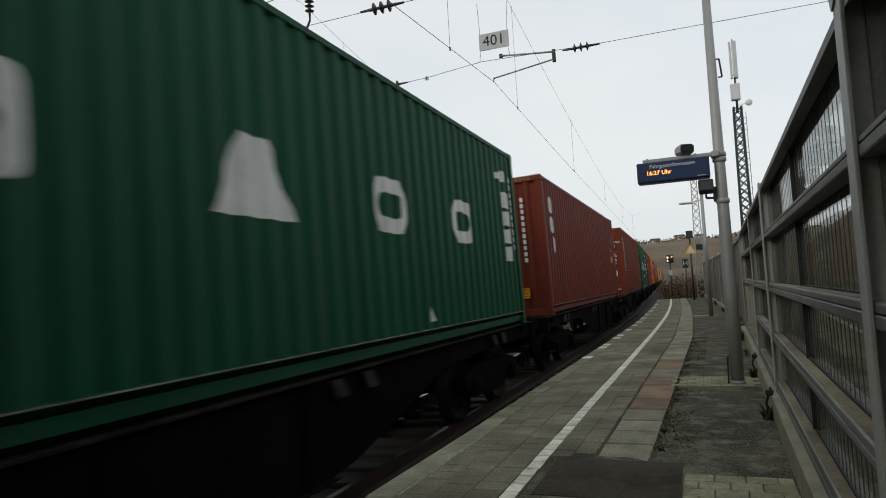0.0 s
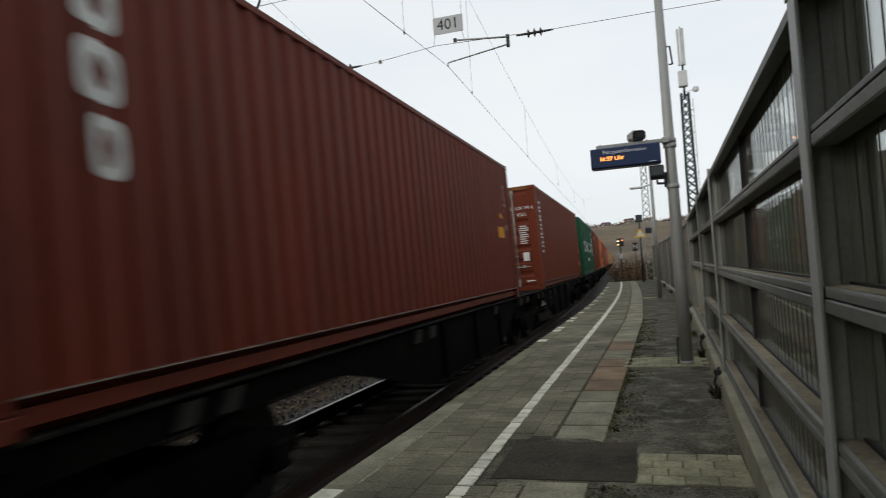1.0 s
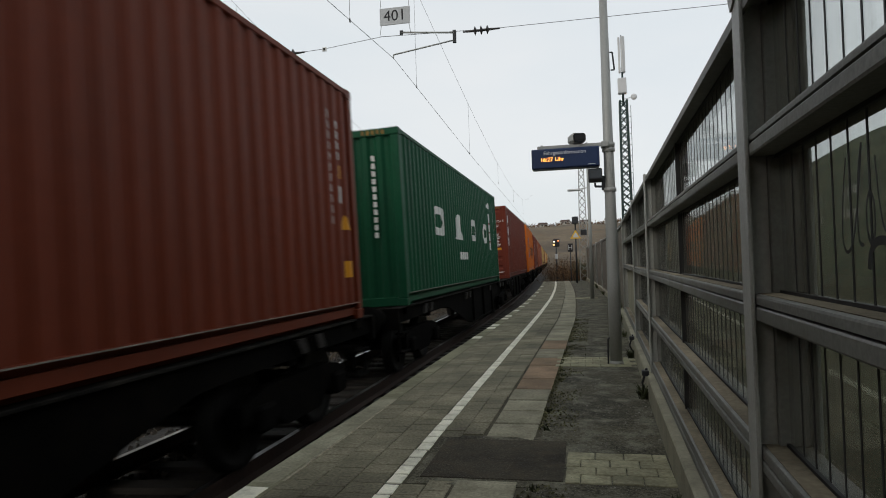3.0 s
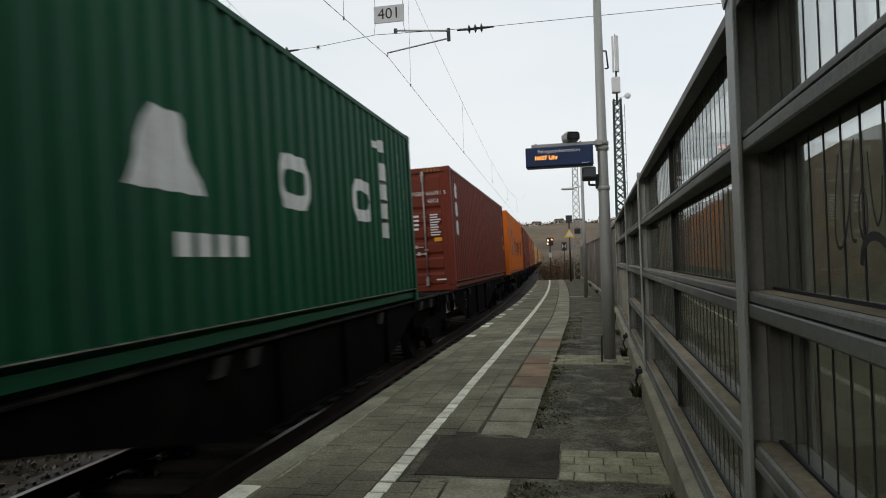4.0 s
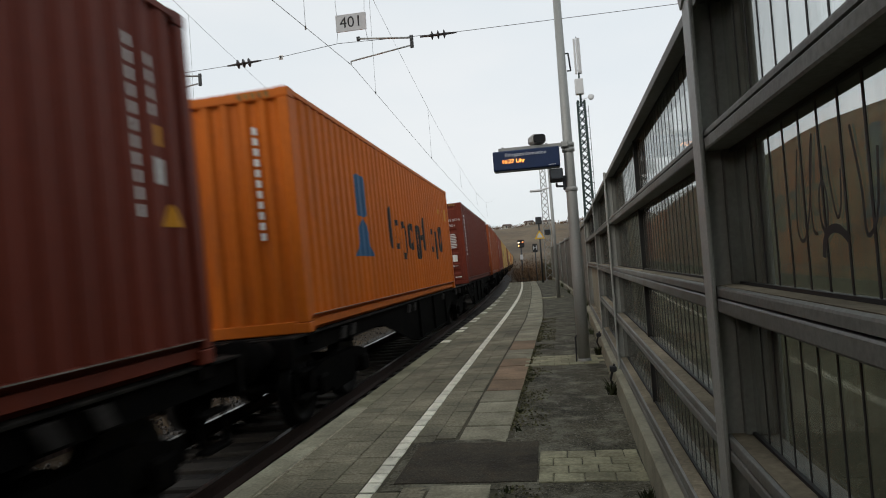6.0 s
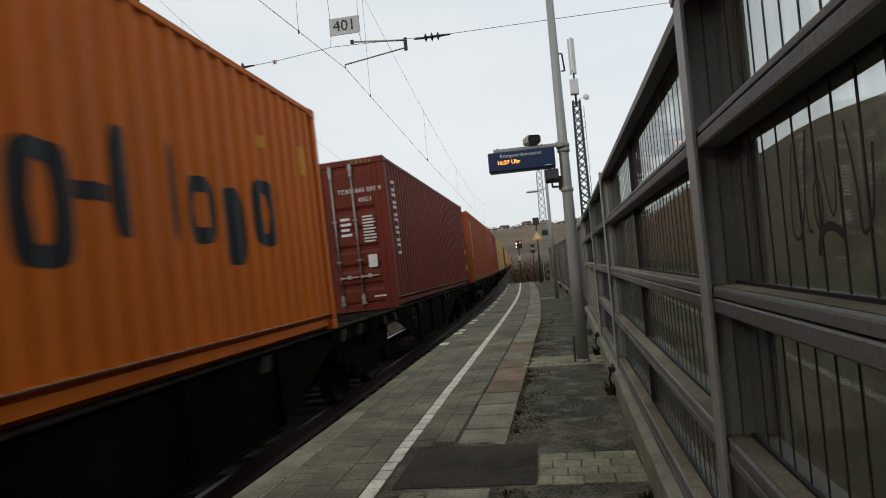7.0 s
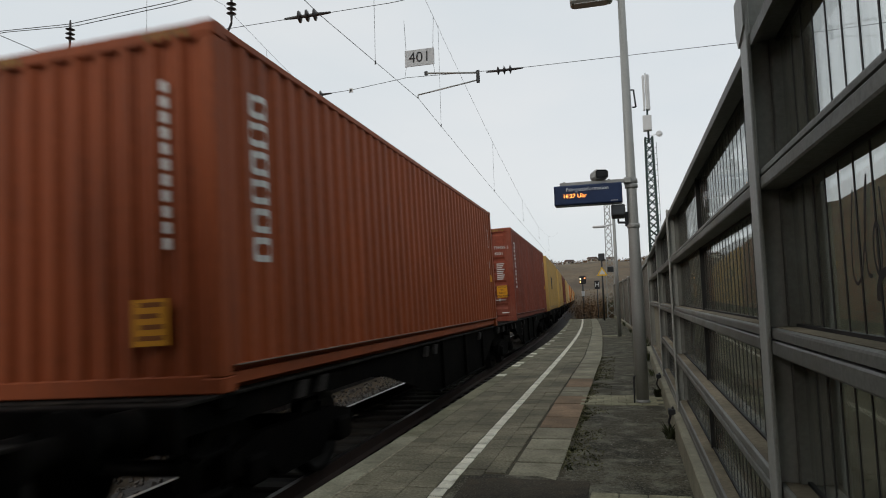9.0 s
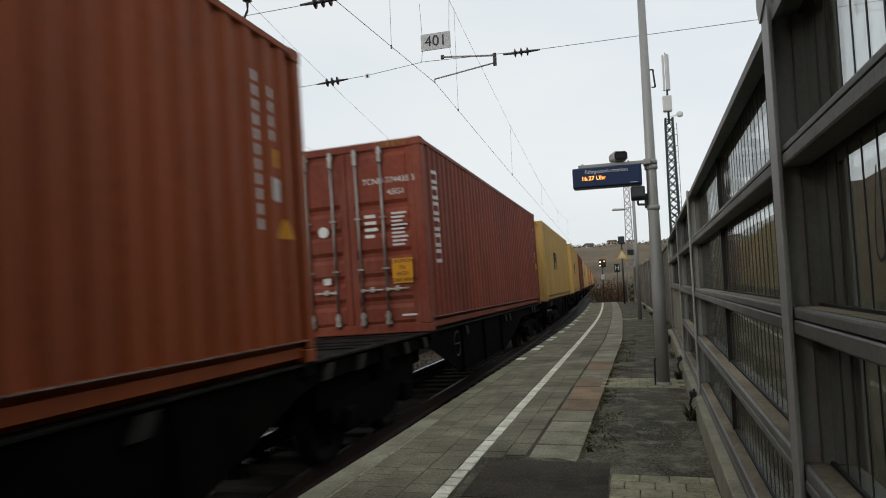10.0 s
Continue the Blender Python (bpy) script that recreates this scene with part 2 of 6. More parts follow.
GRAVEL = mat("gravel_grain", (0.20, 0.19, 0.165), 0.9, var=0.3, s1=5, s2=40, bump=0, island=0.5, spec=0.15)
MOSS = mat("moss_green", (0.115, 0.112, 0.058), 0.95, var=0.4, s1=3, s2=40, bump=0, island=0.5, spec=0.1)
CONCRETE = mat("plinth_concrete", (0.3, 0.285, 0.21), 0.85, var=0.2, s1=1.3, s2=35, bump=0.4, dirt=(0.12, 0.115, 0.084), dirt_amount=0.6, streak=3)
POSTMETAL = mat("grey_coated_steel", (0.40, 0.408, 0.38), 0.5, 0.1, var=0.18, s1=1.5, s2=60, bump=0.05, dirt=(0.22, 0.205, 0.17), dirt_amount=0.6, streak=5)
FRAME = mat("dusty_aluminium_frame", (0.20, 0.203, 0.185), 0.6, 0.1, var=0.3, s1=1.2, s2=60, bump=0.06, dirt=(0.115, 0.105, 0.08), dirt_amount=0.8)
DUSTLINE = mat("tan_dust", (0.225, 0.19, 0.135), 0.9, var=0.4, s1=1.6, s2=40, bump=0.15, dirt=(0.12, 0.105, 0.075), dirt_amount=0.95, spec=0.1)
STRIPE = mat("dark_print", (0.03, 0.03, 0.03), 0.6, var=0.2, bump=0)
BOARDWOOD = mat("weathered_board", (0.155, 0.14, 0.115), 0.85, var=0.3, s1=1.5, s2=20, bump=0.3, rnd=0.25, dirt=(0.07, 0.065, 0.05), dirt_amount=0.6, streak=5)
SEAL = mat("rubber_seal", (0.02, 0.02, 0.02), 0.7, var=0.2, bump=0)
GLASS = pane_glass("dusty_pane")
GALV = mat("galvanised_pole", (0.335, 0.34, 0.325), 0.5, 0.3, var=0.15, s1=1.5, s2=50, bump=0.06, dirt=(0.22, 0.22, 0.2), dirt_amount=0.4, streak=4)
NAVY = mat("navy_casing", (0.012, 0.028, 0.085), 0.35, var=0.1, bump=0)
AMBER = glow("amber_leds", (1.0, 0.33, 0.06), 3.0)
LAMP_Y = glow("signal_light_amber", (1.0, 0.55, 0.2), 3.0)
LAMP_W = glow("signal_light_white", (1.0, 0.85, 0.6), 3.0)
LAMP_R = glow("signal_light_red", (1.0, 0.3, 0.1), 2.5)
PALETEXT = mat("pale_print", (0.6, 0.64, 0.7), 0.5, var=0.05, bump=0)
DARKBOX = mat("dark_housing", (0.03, 0.032, 0.035), 0.5, var=0.2, bump=0.05)
CERAMIC = mat("brown_glass_insulator", (0.05, 0.045, 0.045), 0.35, var=0.2, bump=0)
WIRE = mat("copper_wire", (0.07, 0.07, 0.068), 0.5, 0.5, var=0.1, bump=0)
SIGNWHITE = mat("sign_enamel", (0.50, 0.51, 0.52), 0.5, var=0.08, bump=0.02)
SIGNYEL = mat("sign_yellow", (0.7, 0.42, 0.03), 0.5, var=0.1, bump=0)
MAST_G = mat("mast_green_steel", (0.030, 0.052, 0.048), 0.6, 0.2, var=0.2)
ANTENNA = mat("antenna_white", (0.6, 0.6, 0.6), 0.5, var=0.06, bump=0)
EARTH = mat("trackside_earth", (0.048, 0.036, 0.022), 0.95, var=0.45, s1=0.25, s2=6, bump=0.9, dirt=(0.085, 0.052, 0.02), dirt_amount=0.7, spec=0.1)
GRASS = mat("dull_grass", (0.058, 0.060, 0.034), 0.95, var=0.45, s1=0.8, s2=9, bump=0.8, dirt=(0.09, 0.078, 0.045), dirt_amount=0.7, spec=0.1)
HILL = mat("autumn_vineyard", (0.115, 0.086, 0.054), 0.95, var=0.45, s1=0.03, s2=0.5, bump=0.3, dirt=(0.125, 0.075, 0.035), dirt_amount=0.7)
BARK = mat("bark", (0.06, 0.048, 0.038), 0.9, var=0.3, s1=4, s2=30, bump=0.6)
LEAF_Y = mat("yellow_autumn_leaf", (0.55, 0.28, 0.03), 0.7, var=0.3, s1=0.6, s2=10, bump=0, island=0.4)
LEAF_G = mat("dull_green_leaf", (0.055, 0.065, 0.025), 0.75, var=0.4, s1=0.6, s2=10, bump=0, island=0.4)
LEAF_B = mat("brown_autumn_leaf", (0.14, 0.075, 0.03), 0.75, var=0.4, s1=0.6, s2=10, bump=0, island=0.4)
RENDER_W = mat("house_render", (0.55, 0.52, 0.46), 0.8, var=0.1, s1=0.3, s2=5, bump=0.1)
ROOF = mat("roof_tile", (0.09, 0.06, 0.05), 0.85, var=0.25, s1=0.5, s2=5, bump=0.2)
WINDOW = mat("window_dark", (0.03, 0.035, 0.04), 0.15, var=0.1, bump=0)


# ---- mesh helpers ----
def add_box(bm, x0, x1, y0, y1, z0, z1, bev=0.0, m=None):
    vs = [bm.verts.new((x, y, z)) for z in (z0, z1) for y in (y0, y1) for x in (x0, x1)]
    fs = [bm.faces.new([vs[i] for i in q]) for q in ((0, 2, 3, 1), (4, 5, 7, 6), (0, 1, 5, 4), (2, 6, 7, 3), (0, 4, 6, 2), (1, 3, 7, 5))]
    if bev:
        es = list({e for f in fs for e in f.edges})
        r = bmesh.ops.bevel(bm, geom=es, offset=bev, segments=1, affect="EDGES", profile=0.5)
        vs = list({v for f in r["faces"] for v in f.verts} | {v for v in vs if v.is_valid})
    if m is not None:
        bmesh.ops.transform(bm, matrix=m, verts=[v for v in vs if v.is_valid])
    return vs


def add_tube(bm, a, b, r0, r1=None, seg=10):
    """A round bar from a to b, tapered from r0 to r1, with closed ends."""
    a, b = Vector(a), Vector(b)
    r1 = r0 if r1 is None else r1
    q = (b - a).to_track_quat("Z", "Y")
    rings = []
    for p, r in ((a, r0), (b, r1)):
        rings.append([bm.verts.new(p + q @ Vector((r * math.cos(2 * math.pi * i / seg), r * math.sin(2 * math.pi * i / seg), 0))) for i in range(seg)])
    for i in range(seg):
        j = (i + 1) % seg
        bm.faces.new((rings[0][i], rings[0][j], rings[1][j], rings[1][i])).smooth = seg > 6
    bm.faces.new(rings[0][::-1])
    bm.faces.new(rings[1])


def add_lathe(bm, profile, axis_m, seg=20):
    """A turned shape: (radius, height) pairs round the z axis of axis_m."""
    rings = [[bm.verts.new(axis_m @ Vector((r * math.cos(2 * math.pi * i / seg), r * math.sin(2 * math.pi * i / seg), h))) for i in range(seg)] for r, h in profile]
    for a, b in zip(rings, rings[1:]):
        for i in range(seg):
            j = (i + 1) % seg
            bm.faces.new((a[i], a[j], b[j], b[i])).smooth = True
    bm.faces.new(rings[0][::-1])
    bm.faces.new(rings[-1])


def add_prism(bm, poly, x0, x1, flip=False):
    """A (y, z) outline, drawn out from x0 to x1."""
    a = [bm.verts.new((x0, y, z)) for y, z in poly]
    b = [bm.verts.new((x1, y, z)) for y, z in poly]
    n = len(poly)
    bm.faces.new(a)
    bm.faces.new(b[::-1])
    for i in range(n):
        j = (i + 1) % n
        bm.faces.new((a[i], b[i], b[j], a[j]))
    bmesh.ops.recalc_face_normals(bm, faces=bm.faces[:])


def mesh_of(name, bm, material):
    me = bpy.data.meshes.new(name)
    bm.normal_update()
    bm.to_mesh(me)
    bm.free()
    me.materials.append(material)
    return me


def part(name, bm, material, parent, label=""):
    ob = new(name, mesh_of(name, bm, material))
    ob.parent = parent
    return tagged(ob, label)


def thing(name, label, category, group="", m=None, kind=""):
    ob = new(name)
    if m is not None:
        ob.matrix_basis = m
    return tagged(ob, label, category, group, kind)


def solid(name, bm, material, label, category="", group="", kind=""):
    return tagged(new(name, mesh_of(name, bm, material)), label, category, group, kind)


def text_part(name, words, size, material, parent, m, extrude=0.002):
    """Lettering as a mesh, centred at m, facing along its z axis."""
    cu = bpy.data.curves.new(name, "FONT")
    cu.body, cu.size, cu.extrude, cu.align_x, cu.align_y, cu.resolution_u = words, size, extrude, "CENTER", "CENTER", 3
    tmp = bpy.data.objects.new(name, cu)
    scene.collection.objects.link(tmp)
    me = bpy.data.meshes.new_from_object(tmp.evaluated_get(bpy.context.evaluated_depsgraph_get()))
    bpy.data.objects.remove(tmp)
    bpy.data.curves.remove(cu)
    me.materials.clear()
    me.materials.append(material)
    ob = new(name, me)
    ob.parent = parent
    ob.matrix_basis = m
    return ob


FRONT = Matrix(((1, 0, 0, 0), (0, 0, -1, 0), (0, 1, 0, 0), (0, 0, 0, 1)))  # text that faces -y


# ---- the line of the track: straight, then a wide left-hand bend, canted ----
BEND, BEND_END, RADIUS, CANT, RAIL_Z = 14.0, 46.0, 700.0, -1.8, -0.38


def on_line(s):
    if s <= BEND:
        return Vector((0, s, 0))
    a = (min(s, BEND_END) - BEND) / RADIUS
    rest = max(0.0, s - BEND_END)
    return Vector((-RADIUS * (1 - math.cos(a)) - rest * math.sin(a), BEND + RADIUS * math.sin(a) + rest * math.cos(a), 0))


def shift(y):
    """Sideways shift of the line at y."""
    if y <= BEND:
        return 0.0
    u = min(y, BEND_END) - BEND
    return -u * u / (2 * RADIUS) - max(0.0, y - BEND_END) * (BEND_END - BEND) / RADIUS


def swing(y):
    """Heading of the line at y, in degrees."""
    return math.degrees((min(max(y, BEND), BEND_END) - BEND) / RADIUS)


def track_pose(s, half=4.9):
    a, b = on_line(s - half), on_line(s + half)
    c = (a + b) / 2
    return pose(c.x, c.y, RAIL_Z, 0, CANT, math.degrees(math.atan2(a.x - b.x, b.y - a.y)))


# ---- ground ----
def ground():
    bm = bmesh.new()
    nx, ny = 60, 60
    xs = [-600 + 1200 * (i / nx) for i in range(nx + 1)]
    ys = [-200 + 1200 * (j / ny) for j in range(ny + 1)]
    grid = [[bm.verts.new((x, y, -0.95)) for x in xs] for y in ys]
    for j in range(ny):
        for i in range(nx):
            bm.faces.new((grid[j][i], grid[j][i + 1], grid[j + 1][i + 1], grid[j + 1][i]))
    solid("ground", bm, EARTH, "brown trackside earth with dull grass", "ground", kind="structure")


ground()


def hill_z(x, y):
    """Height of the far slope, before it leans away to the left."""
    v = (y - 170) / 420
    ridge = 27 + 4.5 * noise.noise(Vector((x * 0.008, 3.3, 0))) + 1.5 * noise.noise(Vector((x * 0.04, 1.0, 0)))
    return -1.2 + ridge * (1 - math.cos(math.pi * min(1, v * 1.35))) / 2 + 1.0 * noise.noise(Vector((x * 0.03, y * 0.03, 0)))


def hill():
    """The far slope of autumn vineyards that closes the view."""
    bm = bmesh.new()
    rows = []
    for j in range(41):
        v = j / 40
        y = 170 + v * 420
        row = []
        for i in range(81):
            x = -420 + i * 10.5
            z = hill_z(x, y)
            row.append(bm.verts.new((x - 0.0002 * (y - 170) ** 2, y, z)))
        rows.append(row)
    for a, b in zip(rows, rows[1:]):
        for i in range(80):
            f = bm.faces.new((a[i], a[i + 1], b[i + 1], b[i]))
            f.smooth = True
    solid("hillside", bm, HILL, "brown autumn vineyard slope closing the valley", "hill", kind="structure")


hill()


def leaf_cloud(bm, centre, size, count, leaf, rng, squash=1.0):
    """Many small tilted leaf faces in an uneven cloud."""
    for _ in range(count):
        d = Vector((rng.gauss(0, 0.42), rng.gauss(0, 0.42), rng.gauss(0, 0.42) * squash)) * size
        p = Vector(centre) + d
        u = Vector((rng.uniform(-1, 1), rng.uniform(-1, 1), rng.uniform(-1, 1))).normalized() * leaf * rng.uniform(0.6, 1.4)
        w = u.cross(Vector((rng.uniform(-1, 1), rng.uniform(-1, 1), rng.uniform(-1, 1)))).normalized() * leaf * 0.55
        vs = [bm.verts.new(p - u), bm.verts.new(p + w), bm.verts.new(p + u), bm.verts.new(p - w)]
        bm.faces.new(vs)


def tree(seed, x, y, height, spread, leaves, leafmat, label, leaf=0.12, z=-0.95, slim=1.0):
    rng = random.Random(seed)
    th = thing("tree", label, "tree", "trees beyond the tracks", pose(x, y, z))
    tb, cb = bmesh.new(), bmesh.new()
    add_tube(tb, (0, 0, 0), (0.1, 0, height * 0.45), height * 0.022, height * 0.014, 8)
    add_tube(tb, (0.1, 0, height * 0.45), (0.0, 0.1, height * 0.97), height * 0.014, 0.012, 8)
    n = 20
    for i in range(n):
        f = 0.22 + 0.72 * i / n
        a = i * 2.4 + rng.uniform(-0.4, 0.4)
        reach = spread * (1.15 - f) * rng.uniform(0.7, 1.2) * slim
        b0 = Vector((0.1, 0, height * f))
        b1 = b0 + Vector((math.cos(a) * reach, math.sin(a) * reach, height * 0.10 * rng.uniform(0.6, 1.6)))
        add_tube(tb, b0, b1, height * 0.007 * (1.2 - f), 0.008, 5)
        for k in (0.45, 0.75, 1.0):
            tip = b0.lerp(b1, k)
            tw = tip + Vector((rng.uniform(-1, 1), rng.uniform(-1, 1), rng.uniform(0.1, 1))) * 0.09 * height
            add_tube(tb, tip, tw, 0.014, 0.005, 4)
            leaf_cloud(cb, tip.lerp(tw, 0.7), 0.075 * height, leaves // (n * 3), leaf, rng)
    part("trunk", tb, BARK, th)
    part("crown", cb, leafmat, th)
    return th


def bush_row(name, label, pts, leafmat, seed, leaf=0.07):
    rng = random.Random(seed)
    for px, py, pz, size, count in pts:
        th = thing(name, label, "bush", "", pose(px, py, pz))
        wb, cb = bmesh.new(), bmesh.new()
        for i in range(7):
            a = i * 0.9
            tip = Vector((math.cos(a) * size * 0.5, math.sin(a) * size * 0.5, size * rng.uniform(0.7, 1.2)))
            add_tube(wb, (0, 0, 0), tip, 0.02 * size + 0.004, 0.004, 5)
            leaf_cloud(cb, tip * 0.75, size * 0.55, count // 7, leaf, rng)
        part("branchwork", wb, BARK, th)
        part("foliage", cb, leafmat, th)


# ---- track ----
def tracks():
    rng = random.Random(5)
    for name, off in (("track", 0.0), ("track_beyond", -5.15)):
        bed = bmesh.new()
        prev = None
        s = -30.0
        while s <= 330:
            m = track_pose(s, 0.5) @ Matrix.Translation((off, 0, 0))
            prof = [(-2.6, -0.62), (-1.75, -0.24), (1.62, -0.24), (1.66, -0.62)]
            ring = [bed.verts.new(m @ Vector((x, 0, z))) for x, z in prof]
            if prev:
                for i in range(3):
                    bed.faces.new((prev[i], prev[i + 1], ring[i + 1], ring[i]))
            prev = ring
            s += 3.0
        th = solid(name, bed, BALLAST_BED, "railway track on dark grey ballast", "railway track", kind="structure")
        for side in (-0.7525, 0.7525):
            rb = bmesh.new()
            prof = [(-0.075, -0.172), (0.075, -0.172), (0.075, -0.158), (0.012, -0.135), (0.012, -0.045), (0.036, -0.035), (0.034, 0.0), (-0.034, 0.0), (-0.036, -0.035), (-0.012, -0.045), (-0.012, -0.135), (-0.075, -0.158)]
            prev, s = None, -30.0
            while s <= 330:
                m = track_pose(s, 0.5) @ Matrix.Translation((off + side, 0, 0))
                ring = [rb.verts.new(m @ Vector((x, 0, z))) for x, z in prof]
                if prev:
                    for i in range(12):
                        f = rb.faces.new((prev[i], ring[i], ring[(i + 1) % 12], prev[(i + 1) % 12]))
                        f.material_index = 1 if i == 6 else 0
                prev = ring
                s += 3.0
            r = part("rail", rb, RAIL, th)
            r.data.materials.append(TREAD)
        sl = bmesh.new()
        add_box(sl, -1.3, 1.3, -0.13, 0.13, -0.36, -0.172, 0.02)
        me = mesh_of("sleeper", sl, SLEEPER)
        for i in range(70):
            ob = new("sleeper", me)
            ob.parent = th
            ob.matrix_basis = track_pose(-5 + i * 0.63, 0.5) @ Matrix.Translation((off, 0, -0.012))
    # loose stones between the rails and on the shoulders
    verts, faces = [], []
    base = [(-1, -1, -0.6), (1, -0.8, -0.7), (0.9, 1, -0.6), (-0.8, 0.9, -0.7), (-0.6, -0.7, 0.6), (0.7, -0.5, 0.8), (0.5, 0.7, 0.55), (-0.7, 0.6, 0.75)]
    quads = [(0, 3, 2, 1), (4, 5, 6, 7), (0, 1, 5, 4), (1, 2, 6, 5), (2, 3, 7, 6), (3, 0, 4, 7)]
    for _ in range(9000):
        x, s = rng.uniform(-7.6, -0.3), rng.uniform(1, 17) if rng.random() < 0.75 else rng.uniform(17, 45)
        if -2.9 < x < -1.9 and rng.random() < 0.5:
            continue
        m = track_pose(s, 0.5) @ Matrix.Translation((x, 0, -0.225 + rng.uniform(-0.03, 0.01) - (0.2 if -3.3 < x < -2.0 else 0))) @ Euler((rng.uniform(0, 6), rng.uniform(0, 6), rng.uniform(0, 6))).to_matrix().to_4x4()
        r = rng.uniform(0.018, 0.038)
        k = len(verts)
        verts += [tuple(m @ (Vector(v) * r * rng.uniform(0.75, 1.2))) for v in base]
        faces += [tuple(k + i for i in q) for q in quads]
    me = bpy.data.meshes.new("ballast_stones")
    me.from_pydata(verts, [], faces)
    me.materials.append(BALLAST)
    tagged(new("ballast_stones", me), "loose grey-brown ballast stones", "ballast", kind="stuff")


tracks()


# ---- platform ----
PLAT_Y0, PLAT_Y1 = -14.0, 46.0


def edge_x(y):
    return 1.64 + 0.014 * (min(y, 22) - 3) + shift(y)


def line_x(y):
    return 2.655 + 0.006 * (min(y, 26) - 6) + shift(y)


def slab_x(y):
    return 3.09 + 0.019 * (min(y, 16) - 5.5) + shift(y)


def fence_x(y):
    return 4.429 + 0.027 * (min(y, 19) - 1.91) + shift(y)


def strip_mesh(left, right, y0, y1, z_top, z_bot, step=1.0):
    """A slab that follows two edge lines along the platform."""
    bm = bmesh.new()
    n = max(1, int(round((y1 - y0) / step)))
    prev = None
    for i in range(n + 1):
        y = y0 + (y1 - y0) * i / n
        ring = [bm.verts.new(p) for p in ((left(y), y, z_bot), (right(y), y, z_bot), (right(y), y, z_top), (left(y), y, z_top))]
        if prev:
            for k in range(4):
                bm.faces.new((prev[k], ring[k], ring[(k + 1) % 4], prev[(k + 1) % 4]))
        else:
            bm.faces.new(ring)
        prev = ring
    bm.faces.new(prev[::-1])
    bmesh.ops.recalc_face_normals(bm, faces=bm.faces[:])
    return bm


def platform():
    body = solid("platform", strip_mesh(lambda y: edge_x(y) + 0.06, lambda y: fence_x(y) + 0.4, PLAT_Y0, PLAT_Y1, -0.0075, -1.0),
                 JOINT, "low concrete station platform with worn paving", "platform", kind="structure")
    part("asphalt", strip_mesh(lambda y: slab_x(y) + 0.47, lambda y: fence_x(y) + 0.3, PLAT_Y0, PLAT_Y1, -0.004, -0.034, 0.5), ASPHALT, body, "dark crumbling asphalt strip")
    bm = bmesh.new()
    add_box(bm, 2.79, 3.765, 3.86, 4.83, -0.034, 0.004, 0.004)
    under = bmesh.new()
    add_box(under, 2.725, 3.78, 3.73, 4.95, -0.034, -0.002, 0.002)
    part("patch_margin", under, ASPHALT, body, "crumbled grey margin of the repair patch")
    part("asphalt_patch", bm, PATCH, body, "dark square asphalt repair patch")
    return body


PLATFORM = platform()


def lamp_pole():
    """Tall tapered station pole that carries the passenger display, a loudspeaker and a camera."""
    X, Y = 4.35, 8.9
    th = thing("station_lamp", "tall grey galvanised station lamp pole", "street lamp", "", pose(X, Y, 0))
    bm = bmesh.new()
    add_lathe(bm, [(0.085, 0.0), (0.085, 1.2), (0.072, 2.6), (0.05, 5.75)], Matrix.Identity(4), 20)
    part("pole", bm, GALV, th)
    bm = bmesh.new()
    add_lathe(bm, [(0.10, 0.0), (0.10, 0.015), (0.092, 0.025), (0.088, 0.04)], Matrix.Identity(4), 20)
    part("base_collar", bm, GALV, th)
    for z in (2.42, 2.98, 3.05):
        bm = bmesh.new()
        add_lathe(bm, [(0.082, -0.03), (0.088, -0.025), (0.088, 0.025), (0.082, 0.03)], Matrix.Translation((0, 0, z)), 20)
        part("clamp", bm, GALV, th)
    bm = bmesh.new()
    add_tube(bm, (0, 0, 5.7), (-0.14, 0, 5.74), 0.035, 0.03)
    add_box(bm, -0.72, -0.12, -0.12, 0.12, 5.68, 5.78, 0.03)
    part("lamp_head", bm, GALV, th, "flat grey luminaire head")
    bm = bmesh.new()
    add_box(bm, -0.66, -0.2, -0.09, 0.09, 5.672, 5.684)
    part("diffuser", bm, SIGNWHITE, th)
    bm = bmesh.new()
    add_tube(bm, (0.1, 0, 4.35), (0.12, 0, 4.1), 0.012)
    add_tube(bm, (0.06, 0, 4.35), (0.1, 0, 4.35), 0.01)
    add_tube(bm, (0.07, 0, 4.1), (0.12, 0, 4.1), 0.01)
    part("cable_loop", bm, DARKBOX, th)


lamp_pole()


def display():
    th = thing("passenger_display", "dark blue passenger information display with amber time", "information display", "", pose(4.35, 8.82, 3.04, 0, 0, 0))
    bm = bmesh.new()
    add_box(bm, -1.06, -0.13, -0.11, 0.11, -0.30, -0.02, 0.012)
    part("casing", bm, NAVY, th)
    bm = bmesh.new()
    add_box(bm, -1.035, -0.155, -0.118, -0.1085, -0.285, -0.035, 0.003)
    part("front_panel", bm, NAVY, th)
    bm = bmesh.new()
    add_box(bm, -0.98, -0.06, -0.035, 0.035, -0.012, 0.035, 0.006)
    add_box(bm, -0.1, 0.0, -0.05, 0.13, -0.03, 0.05, 0.01)
    part("bracket", bm, GALV, th)
    for x in (-0.92, -0.3):
        bm = bmesh.new()
        add_tube(bm, (x, 0, -0.03), (x, 0, 0.05), 0.015, 0.015, 8)
        part("hanger", bm, GALV, th)
    text_part("heading", "Fahrgastinformation", 0.072, PALETEXT, th, Matrix.Translation((-0.60, -0.121, -0.085)) @ FRONT)
    text_part("time_line", "16:27 Uhr", 0.08, AMBER, th, Matrix.Translation((-0.775, -0.121, -0.175)) @ FRONT)
    bm = bmesh.new()
    add_box(bm, -0.29, -0.19, -0.121, -0.117, -0.272, -0.264)
    part("mark", bm, PALETEXT, th)


display()


